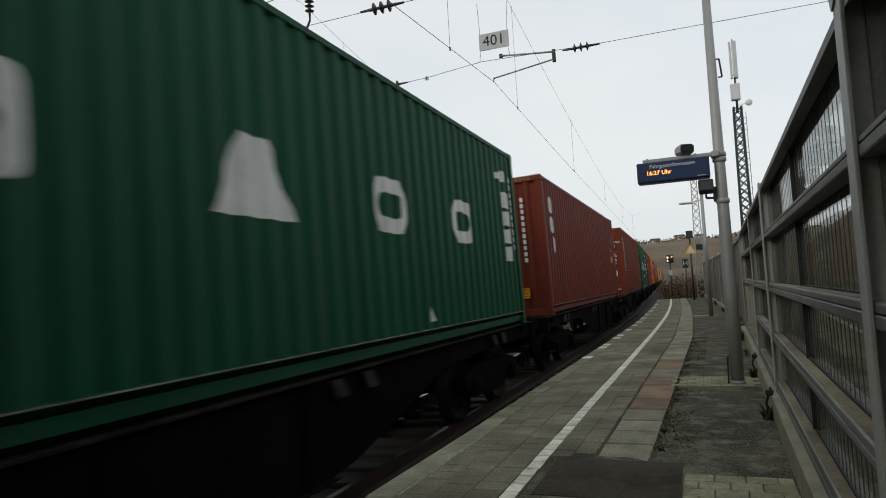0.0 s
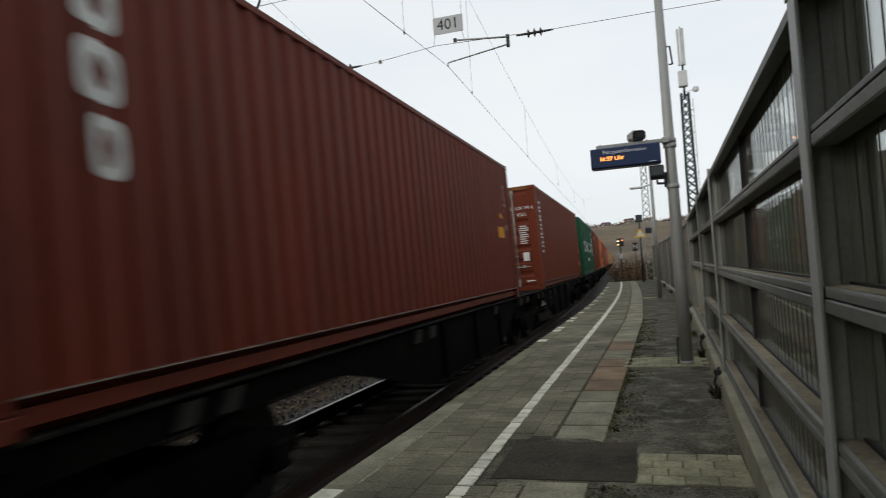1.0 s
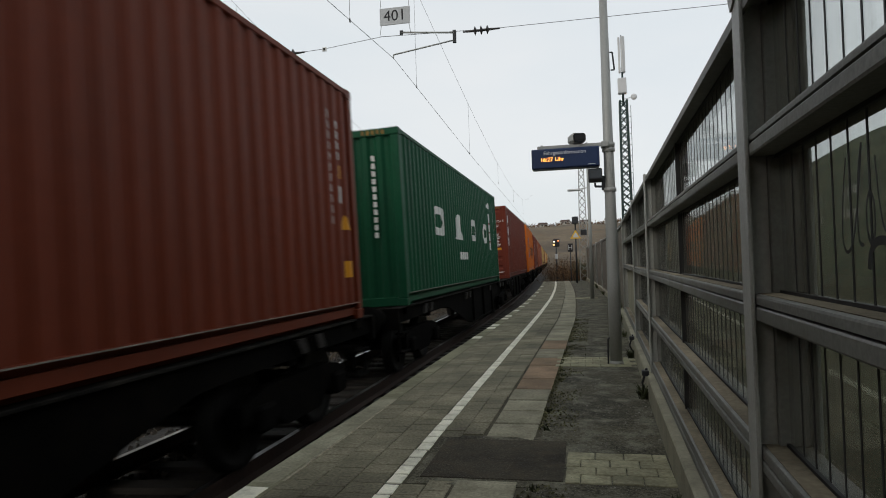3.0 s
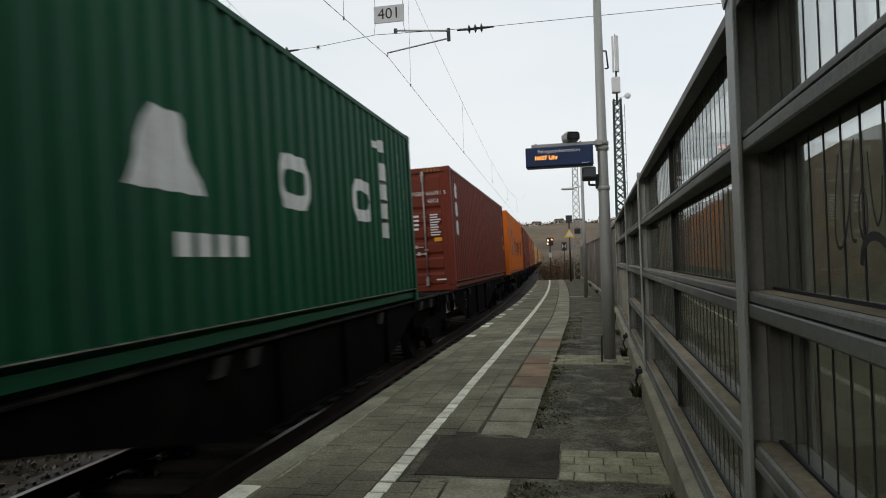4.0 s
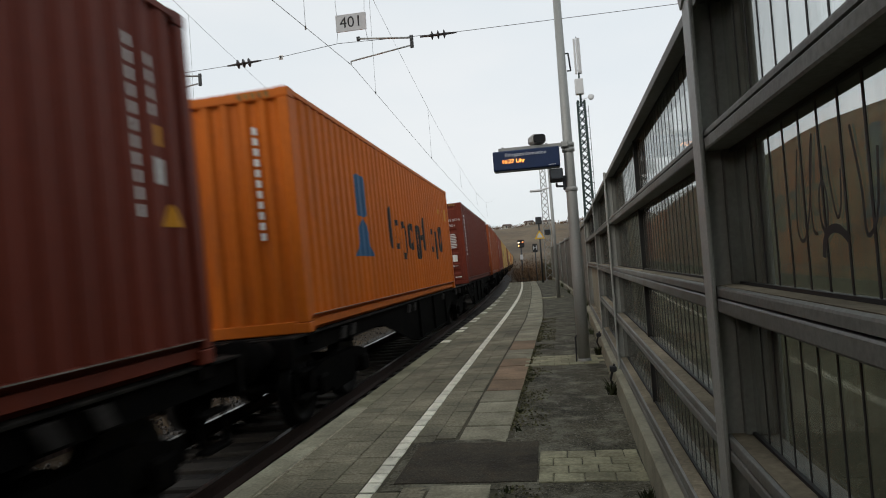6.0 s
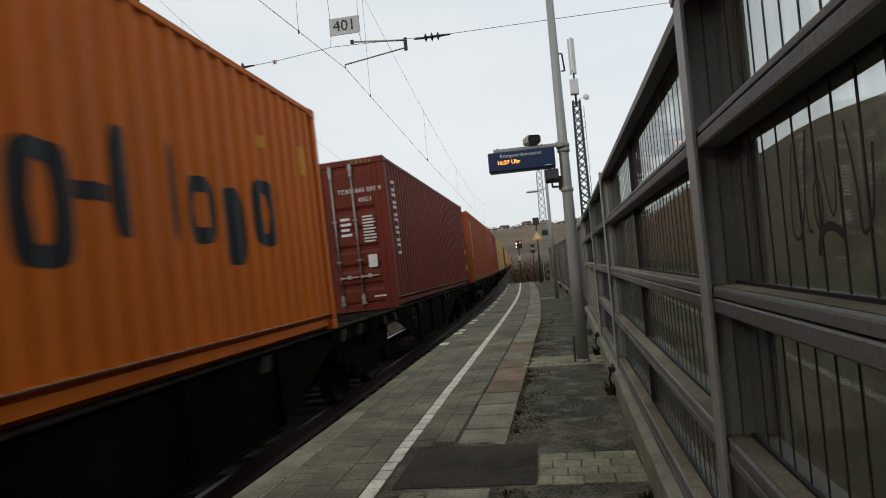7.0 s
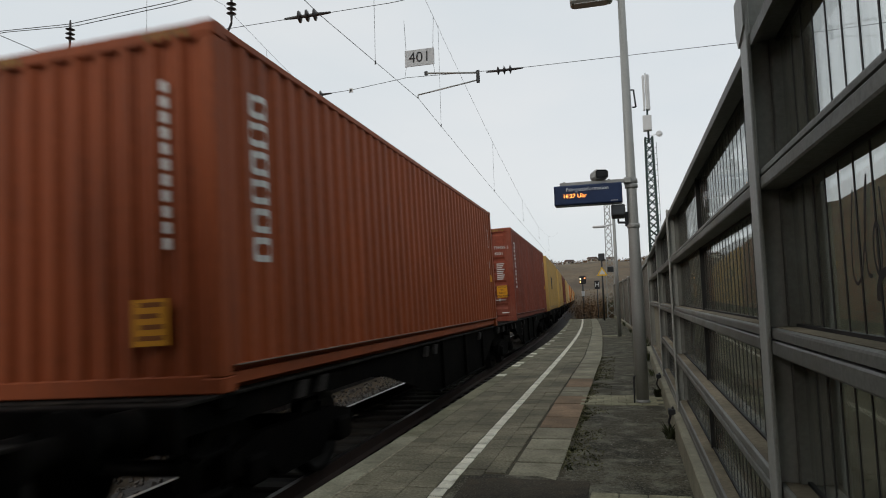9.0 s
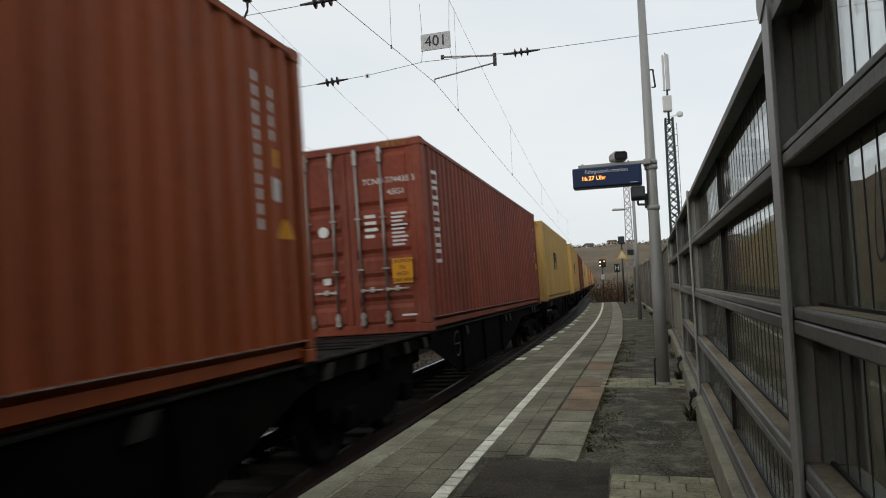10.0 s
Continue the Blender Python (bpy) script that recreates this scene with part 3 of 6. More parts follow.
def loudspeaker(x, y, z, turn, label):
    th = thing("loudspeaker", label, "loudspeaker", "", pose(x, y, z, 0, 0, turn))
    bm = bmesh.new()
    add_box(bm, -0.105, 0.105, -0.12, 0.12, -0.065, 0.075, 0.035)
    part("housing", bm, GALV, th)
    bm = bmesh.new()
    add_box(bm, -0.085, 0.085, -0.13, -0.117, -0.05, 0.06, 0.02)
    part("grille", bm, BLACK, th)
    bm = bmesh.new()
    add_tube(bm, (0, 0, -0.06), (0, 0, -0.09), 0.02, 0.02, 8)
    part("mount", bm, GALV, th)


loudspeaker(3.92, 8.85, 3.15, 18, "grey box loudspeaker with a dark grille")


def box_camera():
    th = thing("spotlight_box", "black square floodlight on a pole bracket", "floodlight", "", pose(4.35, 8.9, 2.52, 0, 0, 0))
    bm = bmesh.new()
    add_box(bm, -0.29, -0.10, -0.17, -0.02, -0.02, 0.15, 0.015, Matrix.Translation((0, 0, 0.02)) @ Matrix.Rotation(radians(-12), 4, "X"))
    part("housing", bm, DARKBOX, th)
    bm = bmesh.new()
    add_box(bm, -0.27, -0.12, -0.176, -0.169, 0.0, 0.13, 0.003, Matrix.Translation((0, 0, 0.02)) @ Matrix.Rotation(radians(-12), 4, "X"))
    part("front_glass", bm, WINDOW, th)
    bm = bmesh.new()
    add_tube(bm, (-0.2, -0.08, -0.05), (-0.06, 0, -0.05), 0.016, 0.016, 8)
    add_tube(bm, (-0.2, -0.08, -0.05), (-0.2, -0.08, 0.0), 0.014, 0.014, 8)
    add_box(bm, -0.11, -0.055, -0.04, 0.04, -0.1, 0.1, 0.008)
    part("bracket", bm, DARKBOX, th)


box_camera()


# ---- noise barrier ----
POST_YS = [-13.18, -8.18, -3.18, 1.82, 6.78, 9.95, 15.0, 20.0, 25.0, 30.0, 35.0, 40.0, 46.2]
# bottom, joint and top of each rail above the platform
RAILS = [(0.235, 0.282, 0.345), (0.745, 0.785, 0.825), (1.238, 1.288, 1.325), (1.782, 1.826, 1.852)]
TOP_RAIL, POST_TOP = (2.265, 2.305), 2.47


def bay_frame(i):
    y0, y1 = POST_YS[i], POST_YS[i + 1]
    a, b = Vector((fence_x(y0), y0, 0)), Vector((fence_x(y1), y1, 0))
    d = b - a
    return Matrix.Translation(a) @ Matrix.Rotation(math.atan2(-d.x, d.y), 4, "Z"), d.length


def barrier_post(i):
    y = POST_YS[i]
    th = thing("barrier_post", "grey coated steel post of the noise barrier", "fence post", "posts of the noise barrier", pose(fence_x(y), y, 0, 0, 0, -1.5 if y < 19 else 1))
    for nm, x0, x1, hw in (("flange", 0.05, 0.064, 0.06), ("flange", 0.238, 0.25, 0.06), ("web", 0.064, 0.238, 0.005)):
        bm = bmesh.new()
        add_box(bm, x0, x1, -hw, hw, 0.0, POST_TOP - (0.0 if y < 5 else 0.12), 0.003)
        part(nm, bm, POSTMETAL, th)
    if y < 5:
        # bent lifting plate bolted on the head of the post
        bm = bmesh.new()
        add_prism(bm, [(-0.058, 2.34), (0.055, 2.30), (0.09, 2.36), (0.09, 2.47), (-0.058, 2.475)], 0.0435, 0.0495)
        part("head_plate", bm, POSTMETAL, th)
    for z in (0.42, 0.70, 1.20, 1.42, 1.74, 1.93, 2.36):
        bm = bmesh.new()
        add_tube(bm, (0.15, -0.0055, z), (0.15, -0.014, z), 0.011, 0.009, 6)
        part("bolt", bm, DARKBOX, th)


def rail_beam(pr, y0, y1):
    """A rail of the barrier with the given section, from y0 to y1."""
    bm = bmesh.new()
    va = [bm.verts.new((x, y0, z)) for x, z in pr]
    vb = [bm.verts.new((x, y1, z)) for x, z in pr]
    n = len(pr)
    for q in range(n):
        bm.faces.new((va[q], va[(q + 1) % n], vb[(q + 1) % n], vb[q]))
    bm.faces.new(va[::-1])
    bm.faces.new(vb)
    bmesh.ops.recalc_face_normals(bm, faces=bm.faces[:])
    return bm


def barrier_bay(i):
    m, length = bay_frame(i)
    p = POST_YS[i]
    boarded, solid_foot, near = p > 14, 9 < p < 14, -9 < p < 14
    word = "weathered grey board fence bay" if boarded else "glazed noise barrier bay with dusty striped panes in grey frames"
    th = thing("barrier_bay", word, "noise barrier", "bays of the noise barrier", m)
    y0, y1 = 0.006, length - 0.006
    mid = length * 0.545 if near and not 6 < p < 9 else None
    bm = bmesh.new()
    add_box(bm, 0.0, 0.26, 0.0, length, -0.6, 0.232 if not boarded else 0.17, 0.012)
    part("plinth", bm, CONCRETE, th, "pale stained concrete plinth")
    if boarded:
        part("top_rail", rail_beam([(0.068, 2.23), (0.2, 2.23), (0.2, 2.30), (0.068, 2.30)], y0, y1), FRAME, th)
        n = int((y1 - y0) / 0.25)
        for q in range(n):
            ob = new("board", BOARD)
            ob.parent = th
            ob.matrix_basis = Matrix.Translation((0.1 + 0.008 * (q % 2), y0 + (q + 0.5) * (y1 - y0) / n, 0.172))
        return
    for k, (a, j, b) in enumerate(RAILS):
        if solid_foot and k == 1:
            continue
        # a rounded upper rail over a slightly proud lower one, with an open joint between them
        part("upper_rail", rail_beam([(0.068, j + 0.004), (0.225, j + 0.004), (0.225, b), (0.078, b), (0.07, b - 0.004), (0.068, b - 0.010)], y0, y1), FRAME, th)
        part("lower_rail", rail_beam([(0.065, a + 0.006), (0.069, a), (0.225, a), (0.225, j - 0.003), (0.069, j - 0.003), (0.065, j - 0.008)], y0, y1), FRAME, th)
        if k < 3:
            part("dust_layer", rail_beam([(0.082, b + 0.0005), (0.144, b + 0.0005), (0.144, b + 0.0025), (0.082, b + 0.0025)], y0 + 0.01, y1 - 0.01), DUSTLINE, th, "tan dust on top of the rail")
    a, b = TOP_RAIL
    part("top_rail", rail_beam([(0.062, a), (0.075, a), (0.075, b - 0.012), (0.225, b - 0.012), (0.225, b), (0.062, b)], y0, y1), FRAME, th)
    spans = [(q[2], r[0]) for q, r in zip(RAILS, RAILS[1:])] + [(RAILS[-1][2], b - 0.012)]
    if solid_foot:
        bm = bmesh.new()
        add_box(bm, 0.15, 0.19, y0, y1, RAILS[0][2], RAILS[2][0], 0.003)
        part("foot_panel", bm, CONCRETE, th, "plain grey panel")
        spans = spans[2:]
    edges = [(y0 + 0.03, y1 - 0.03)] if mid is None else [(y0 + 0.03, mid - 0.016), (mid + 0.016, y1 - 0.03)]
    for a, b in spans:
        for s0, s1 in edges:
            bm = bmesh.new()
            add_box(bm, 0.158, 0.170, s0, s1, a, b)
            g = part("pane", bm, GLASS, th)
            sb = bmesh.new()
            y = s0 + 0.07
            while y < s1 - 0.03:
                add_box(sb, 0.1555, 0.1575, y - 0.0048, y + 0.0048, a, b)
                y += 0.118
            tagged(part("stripes", sb, STRIPE, g, "thin dark bird-warning stripes"), kind="stuff")
            for zz in (a, b - 0.012):
                bm = bmesh.new()
                add_box(bm, 0.145, 0.157, s0, s1, zz, zz + 0.012)
                part("seal", bm, SEAL, g)
        for ya, yb in ((y0, y0 + 0.03), (y1 - 0.03, y1)):
            bm = bmesh.new()
            add_box(bm, 0.125, 0.22, ya, yb, a, b, 0.004)
            part("stile", bm, FRAME, th)
        if mid:
            bm = bmesh.new()
            add_box(bm, 0.135, 0.22, mid - 0.016, mid + 0.016, a, b, 0.003)
            part("mullion", bm, SEAL, th)


def board_mesh():
    bm = bmesh.new()
    add_box(bm, 0.0, 0.03, -0.118, 0.118, 0.0, 2.05, 0.006)
    return mesh_of("board", bm, BOARDWOOD)


BOARD = board_mesh()
for i in range(len(POST_YS)):
    barrier_post(i)
for i in range(len(POST_YS) - 1):
    barrier_bay(i)


# ---- the train ----
SPEED, LEAD, GAP_WIDE, GAP_SHORT, LENGTH = 11.05, 12.524, 3.669, 2.188, 12.192
W, H = 1.219, 2.896
PITCH, DEEP = 0.278, 0.036


def corr(y):
    """Depth of the side's corrugation at y metres from the container's front."""
    u = ((y - 0.16) / PITCH) % 1.0
    if u < 0.26:
        return 0.0
    if u < 0.5:
        return DEEP * (u - 0.26) / 0.24
    if u < 0.76:
        return DEEP
    return DEEP * (1 - (u - 0.76) / 0.24)


def breaks(y0, y1):
    out = {y0, y1}
    k = math.floor((y0 - 0.16) / PITCH) - 1
    while True:
        b = 0.16 + k * PITCH
        if b > y1:
            break
        for u in (0, 0.26, 0.5, 0.76):
            q = b + u * PITCH
            if y0 < q < y1:
                out.add(q)
        k += 1
    return sorted(out)


def decal(bm, y0, y1, low, high, lift=0.004):
    """Paint that follows the corrugated side between two heights, which may vary along y."""
    ys = sorted(set(breaks(y0, y1)) | {y0 + (y1 - y0) * (1 - math.cos(math.pi * i / 20)) / 2 for i in range(21)})
    prev = None
    for y in ys:
        u = (y - y0) / (y1 - y0)
        a, b = low(u), high(u)
        v = (bm.verts.new((W - 0.006 - corr(y) + lift, y - LENGTH / 2, a)), bm.verts.new((W - 0.006 - corr(y) + lift, y - LENGTH / 2, b)))
        if prev:
            bm.faces.new((prev[0], v[0], v[1], prev[1]))
        prev = v


def block(bm, y0, y1, z0, z1):
    decal(bm, y0, y1, lambda u: z0, lambda u: z1)


def rounded(bm, y0, y1, z0, z1, p=4.0):
    c, h = (z0 + z1) / 2, (z1 - z0) / 2
    f = lambda u: h * max(0.0, 1 - abs(2 * u - 1) ** p) ** (1 / p)
    decal(bm, y0, y1, lambda u: c - f(u), lambda u: c + f(u))


def ring(bm, y0, y1, z0, z1, p=4.0, band=0.3):
    """A plain rounded shape with an open middle."""
    c, h, w = (z0 + z1) / 2, (z1 - z0) / 2, y1 - y0
    e = band * min(w, 2 * h)

    def f(u):
        return h * max(0.0, 1 - abs(2 * u - 1) ** p) ** (1 / p)

    def g(u):
        v = abs(2 * u - 1) * w / max(0.01, w - 2 * e)
        return (h - e) * max(0.0, 1 - v ** p) ** (1 / p) if v < 1 else 0.0
    decal(bm, y0, y1, lambda u: c + g(u), lambda u: c + f(u))
    decal(bm, y0, y1, lambda u: c - f(u), lambda u: c - g(u))


def wedge(bm, y0, y1, z0, z1, top=0.3):
    """A plain trapezium, wide at its foot."""
    def hi(u):
        d = abs(2 * u - 1)
        return z1 if d < top else z0 + (z1 - z0) * (1 - d) / (1 - top) + 0.001
    decal(bm, y0, y1, lambda u: z0, hi)


def corner_post(bm, sx, sy):
    x0, x1 = (W - 0.14, W) if sx > 0 else (-W, -W + 0.14)
    y0, y1 = (-LENGTH / 2, -LENGTH / 2 + 0.14) if sy < 0 else (LENGTH / 2 - 0.14, LENGTH / 2)
    add_box(bm, x0, x1, y0, y1, 0.118, H - 0.118, 0.012)


def casting(bm, sx, sy, z):
    x0, x1 = (W - 0.162, W + 0.004) if sx > 0 else (-W - 0.004, -W + 0.162)
    y0, y1 = (-LENGTH / 2 - 0.004, -LENGTH / 2 + 0.178) if sy < 0 else (LENGTH / 2 - 0.178, LENGTH / 2 + 0.004)
    add_box(bm, x0, x1, y0, y1, z, z + 0.118, 0.008)


CACHE = {}


def shared(key, make, material):
    if key not in CACHE:
        bm = bmesh.new()
        make(bm)
        CACHE[key] = mesh_of(key[0], bm, material)
    return CACHE[key]


def hang(name, me, parent, label="", m=None):
    ob = new(name, me)
    ob.parent = parent
    if m is not None:
        ob.matrix_basis = m
    return tagged(ob, label)


def side_wall(bm, sx):
    ys = breaks(0.14, LENGTH - 0.14)
    prev = None
    for y in ys:
        x = sx * (W - 0.006 - corr(y))
        v = (bm.verts.new((x, y - LENGTH / 2, 0.198)), bm.verts.new((x, y - LENGTH / 2, H - 0.075)))
        if prev:
            bm.faces.new((prev[0], v[0], v[1], prev[1]) if sx > 0 else (v[0], prev[0], prev[1], v[1]))
        prev = v


def bottom_rail(bm, sx):
    """A pressed rail: a thin ledge over a web that is drawn in towards its foot."""
    prof = [(W - 0.17, 0.0), (W - 0.15, 0.0), (W - 0.075, 0.187), (W + 0.012, 0.193), (W + 0.012, 0.202), (W - 0.05, 0.21), (W - 0.17, 0.21)]
    n = len(prof)
    a = [bm.verts.new((sx * x, -LENGTH / 2 + 0.14, z)) for x, z in prof]
    b = [bm.verts.new((sx * x, LENGTH / 2 - 0.14, z)) for x, z in prof]
    for i in range(n):
        j = (i + 1) % n
        bm.faces.new((a[i], a[j], b[j], b[i]))
    bmesh.ops.recalc_face_normals(bm, faces=bm.faces[:])


def end_wall(bm, sy):
    n = 9
    prev = None
    for i in range(n * 4 + 1):
        k, u = divmod(i, 4)
        x = -W + 0.13 + (2 * W - 0.26) * (k + (0, 0.28, 0.5, 0.78)[u]) / n if i < n * 4 else W - 0.13
        d = (0.0, 0.0, 0.045, 0.045)[u] if i < n * 4 else 0.0
        y = sy * (LENGTH / 2 - 0.012 - d)
        v = (bm.verts.new((x, y, 0.13)), bm.verts.new((x, y, H - 0.1)))
        if prev:
            bm.faces.new((prev[0], v[0], v[1], prev[1]) if sy < 0 else (v[0], prev[0], prev[1], v[1]))
        prev = v


def door_leaf(bm, x0, x1):
    """A door leaf with pressed horizontal panels."""
    yf = -LENGTH / 2 + 0.02
    add_box(bm, x0, x1, yf + 0.012, yf + 0.05, 0.14, H - 0.13)
    add_box(bm, x0, x0 + 0.11, yf - 0.012, yf + 0.012, 0.14, H - 0.13, 0.006)
    add_box(bm, x1 - 0.11, x1, yf - 0.012, yf + 0.012, 0.14, H - 0.13, 0.006)


def door_panel(bm, x0, x1, i):
    """One pressed field of a door leaf, standing proud with sloped edges."""
    yf = -LENGTH / 2 + 0.02
    a, b = ((0.16, 0.40), (0.52, 0.76), (0.88, 1.12), (1.24, 1.48), (1.60, 1.84), (1.96, 2.68))[i]
    p, q = x0 + 0.11, x1 - 0.11
    vs = [bm.verts.new(v) for v in ((p, yf + 0.0115, a - 0.03), (q, yf + 0.0115, a - 0.03), (q, yf - 0.022, a + 0.03), (p, yf - 0.022, a + 0.03),
                                    (q, yf - 0.022, b - 0.03), (p, yf - 0.022, b - 0.03), (q, yf + 0.0115, b + 0.03), (p, yf + 0.0115, b + 0.03))]
    bm.faces.new((vs[0], vs[1], vs[2], vs[3]))
    bm.faces.new((vs[3], vs[2], vs[4], vs[5]))
    bm.faces.new((vs[5], vs[4], vs[6], vs[7]))


def lock_rod(bm, x):
    y = -LENGTH / 2 - 0.022
    add_tube(bm, (x, y, 0.1), (x, y, H - 0.09), 0.019, 0.019, 8)
    for z in (0.13, 0.24, H - 0.2):
        add_box(bm, x - 0.045, x + 0.045, y - 0.024, y + 0.03, z, z + 0.055, 0.008)
    add_box(bm, x - 0.032, x + 0.032, y - 0.03, y + 0.03, H - 0.34, H - 0.1, 0.01)
    add_box(bm, x - 0.03, x + 0.03, y - 0.028, y + 0.03, 0.17, 0.33, 0.01)
    for z in (0.95, 1.72):
        add_box(bm, x - 0.05, x + 0.05, y - 0.024, y + 0.03, z, z + 0.03, 0.006)


def handle(bm, x, z, sgn):
    y = -LENGTH / 2 - 0.05
    add_box(bm, min(x, x + sgn * 0.33), max(x, x + sgn * 0.33), y - 0.008, y + 0.008, z, z + 0.028, 0.006)
    add_box(bm, x + sgn * 0.15 - 0.03, x + sgn * 0.15 + 0.03, y - 0.006, y + 0.05, z - 0.02, z + 0.06, 0.006)
    add_tube(bm, (x, y - 0.01, z + 0.014), (x, y + 0.04, z + 0.014), 0.028, 0.028, 8)


def bars(bm, x0, x1, z0, z1, n, rng, y=None, ragged=0.35):
    """Rows of unreadable small print, as plain bars, on the front."""
    y = -LENGTH / 2 - 0.004 if y is None else y
    h = (z1 - z0) / n
    for i in range(n):
        w = (x1 - x0) * (1 - ragged * rng.random())
        add_box(bm, x0, x0 + w, y - 0.002, y + 0.002, z1 - (i + 0.62) * h, z1 - (i + 0.14) * h)


SHADES = {"green": (GREEN, "dark green"), "maroon": (MAROON, "maroon"), "oxide": (OXIDE, "oxide-red"), "brick": (BRICKRED, "faded red-orange"),
          "rose": (ROSE, "weathered brick-red"),
          "orange": (ORANGE, "bright orange"), "yellow": (YELLOW, "ochre-yellow"), "sand": (SAND, "pale sand-coloured")}


def container(shade, doors, seed, number=""):
    paint, word = SHADES[shade]
    rng = random.Random(seed)
    lab = f"{word} corrugated freight container with {'locking-rod doors' if doors else 'a plain end'} on a wagon"
    th = thing("freight_container", lab, "container", "containers of the freight train")
    for sx in (1, -1):
        hang("side_wall", shared(("side_wall", shade, sx), lambda bm, s=sx: side_wall(bm, s), paint), th)
        hang("top_rail", shared(("top_rail", shade, sx), lambda bm, s=sx: add_box(bm, min(s * W, s * (W - 0.06)), max(s * W, s * (W - 0.06)), -LENGTH / 2 + 0.14, LENGTH / 2 - 0.14, H - 0.078, H - 0.01, 0.008), paint), th)
        hang("bottom_rail", shared(("bottom_rail", shade, sx), lambda bm, s=sx: bottom_rail(bm, s), paint), th)
        # Thin pale strip: the ledge's sky glint, painted in as colour.
        hang("worn_edge", shared(("worn_edge", sx), lambda bm, s=sx: add_box(bm, min(s * (W + 0.006), s * (W + 0.0155)), max(s * (W + 0.006), s * (W + 0.0155)), -LENGTH / 2 + 0.16, LENGTH / 2 - 0.16, 0.1940, 0.2035), LEDGE_GLINT), th, "pale painted glint along the bottom rail edge")
        for sy in (1, -1):
            hang("corner_post", shared(("corner_post", shade, sx, sy), lambda bm, s=sx, q=sy: corner_post(bm, s, q), paint), th)
            for z in (0.0, H - 0.118):
                hang("corner_casting", shared(("corner_casting", shade, sx, sy, z), lambda bm, s=sx, q=sy, zz=z: casting(bm, s, q, zz), paint), th)

    def roof(bm):
        n = 44
        for i in range(n):
            a = -LENGTH / 2 + 0.14 + (LENGTH - 0.28) * i / n
            b = a + (LENGTH - 0.28) / n
            add_box(bm, -W + 0.06, W - 0.06, a, b - 0.09, H - 0.05, H - 0.014)
        add_box(bm, -W + 0.06, W - 0.06, -LENGTH / 2 + 0.01, LENGTH / 2 - 0.01, H - 0.06, H - 0.034)

    hang("roof", shared(("roof", shade), roof, paint), th)
    hang("floor", shared(("floor", shade), lambda bm: add_box(bm, -W + 0.05, W - 0.05, -LENGTH / 2 + 0.1, LENGTH / 2 - 0.1, 0.05, 0.14), paint), th)
    hang("end_wall", shared(("end_wall", shade, 1), lambda bm: end_wall(bm, 1), paint), th)
    for sy in (1, -1):
        hang("header", shared(("header", shade, sy), lambda bm, q=sy: add_box(bm, -W + 0.14, W - 0.14, min(q * LENGTH / 2, q * (LENGTH / 2 - 0.1)), max(q * LENGTH / 2, q * (LENGTH / 2 - 0.1)), H - 0.125, H - 0.004, 0.008), paint), th)
        hang("sill", shared(("sill", shade, sy), lambda bm, q=sy: add_box(bm, -W + 0.16, W - 0.16, min(q * LENGTH / 2, q * (LENGTH / 2 - 0.1)), max(q * LENGTH / 2, q * (LENGTH / 2 - 0.1)), 0.0, 0.14, 0.008), paint), th)

    def hazard(bm):
        y = -LENGTH / 2 - 0.003
        for x in (-W + 0.2, W - 0.62):
            for i in range(5):
                add_box(bm, x + i * 0.085, x + i * 0.085 + 0.05, y - 0.002, y + 0.003, H - 0.1, H - 0.03)

    tagged(hang("hazard_stripes", shared(("hazard_stripes",), hazard, HAZARD), th, "worn yellow hazard stripes"), kind="stuff")
    if doors:
        for x0, x1 in ((-W + 0.14, -0.006), (0.006, W - 0.14)):
            leaf = hang("door", shared(("door", shade, x0), lambda bm, a=x0, b=x1: door_leaf(bm, a, b), paint), th)
            for q in range(6):
                hang("door_panel", shared(("door_panel", shade, x0, q), lambda bm, a=x0, b=x1, i=q: door_panel(bm, a, b, i), paint), leaf)
            for x, f in (((-0.66, 0.2), (-0.24, 0.8)) if x0 < -0.5 else ((0.17, 0.2), (0.57, 0.8))):
                hang("lock_rod", shared(("lock_rod", round(x, 3)), lambda bm, q=x: lock_rod(bm, q), RODS), leaf, "grey galvanised locking rod")
                sgn = (1 if f < 0.5 else -1) if seed == 5 else (-1 if x0 < -0.5 else 1)
                z = (1.02 if f < 0.5 else 0.86) if shade == "maroon" and seed == 5 else 0.64
                hang("handle", shared(("handle", round(x, 3), z, sgn), lambda bm, q=x, zz=z, s=sgn: handle(bm, q + 0.02 * s, zz, s), HANDLE), leaf)
        yf = -LENGTH / 2 - 0.008
        for args in ((0.27, 0.48, 1.40, 1.80, 4), (0.70, 0.95, 1.27, 1.80, 9)):
            bm = bmesh.new()
            bars(bm, *args, rng, yf)
            tagged(part("data_print", bm, WHITE, th, "block of small white data print"), kind="stuff")
        for args in ((0.78, 1.0, 0.245, 0.275),) if number[:1].isalpha() else ((0.30, 0.56, 2.23, 2.33), (0.78, 1.0, 0.245, 0.275)):
            bm = bmesh.new()
            add_box(bm, args[0], args[1], yf - 0.002, yf + 0.002, args[2], args[3])
            part("print_bar", bm, WHITE, th)
        if number[:1].isalpha():
            text_part("owner_code", number[:4], 0.125, WHITE, th, Matrix.Translation((0.44, yf - 0.002, 2.28)) @ FRONT)
            number = number[5:]
        text_part("serial_digits", number, 0.125, WHITE, th, Matrix.Translation((0.88, yf - 0.002, 2.28)) @ FRONT)
        text_part("type_code", "45G1", 0.125, WHITE, th, Matrix.Translation((0.80, yf - 0.002, 2.10)) @ FRONT)
    else:
        hang("end_wall", shared(("end_wall", shade, -1), lambda bm: end_wall(bm, -1), paint), th)
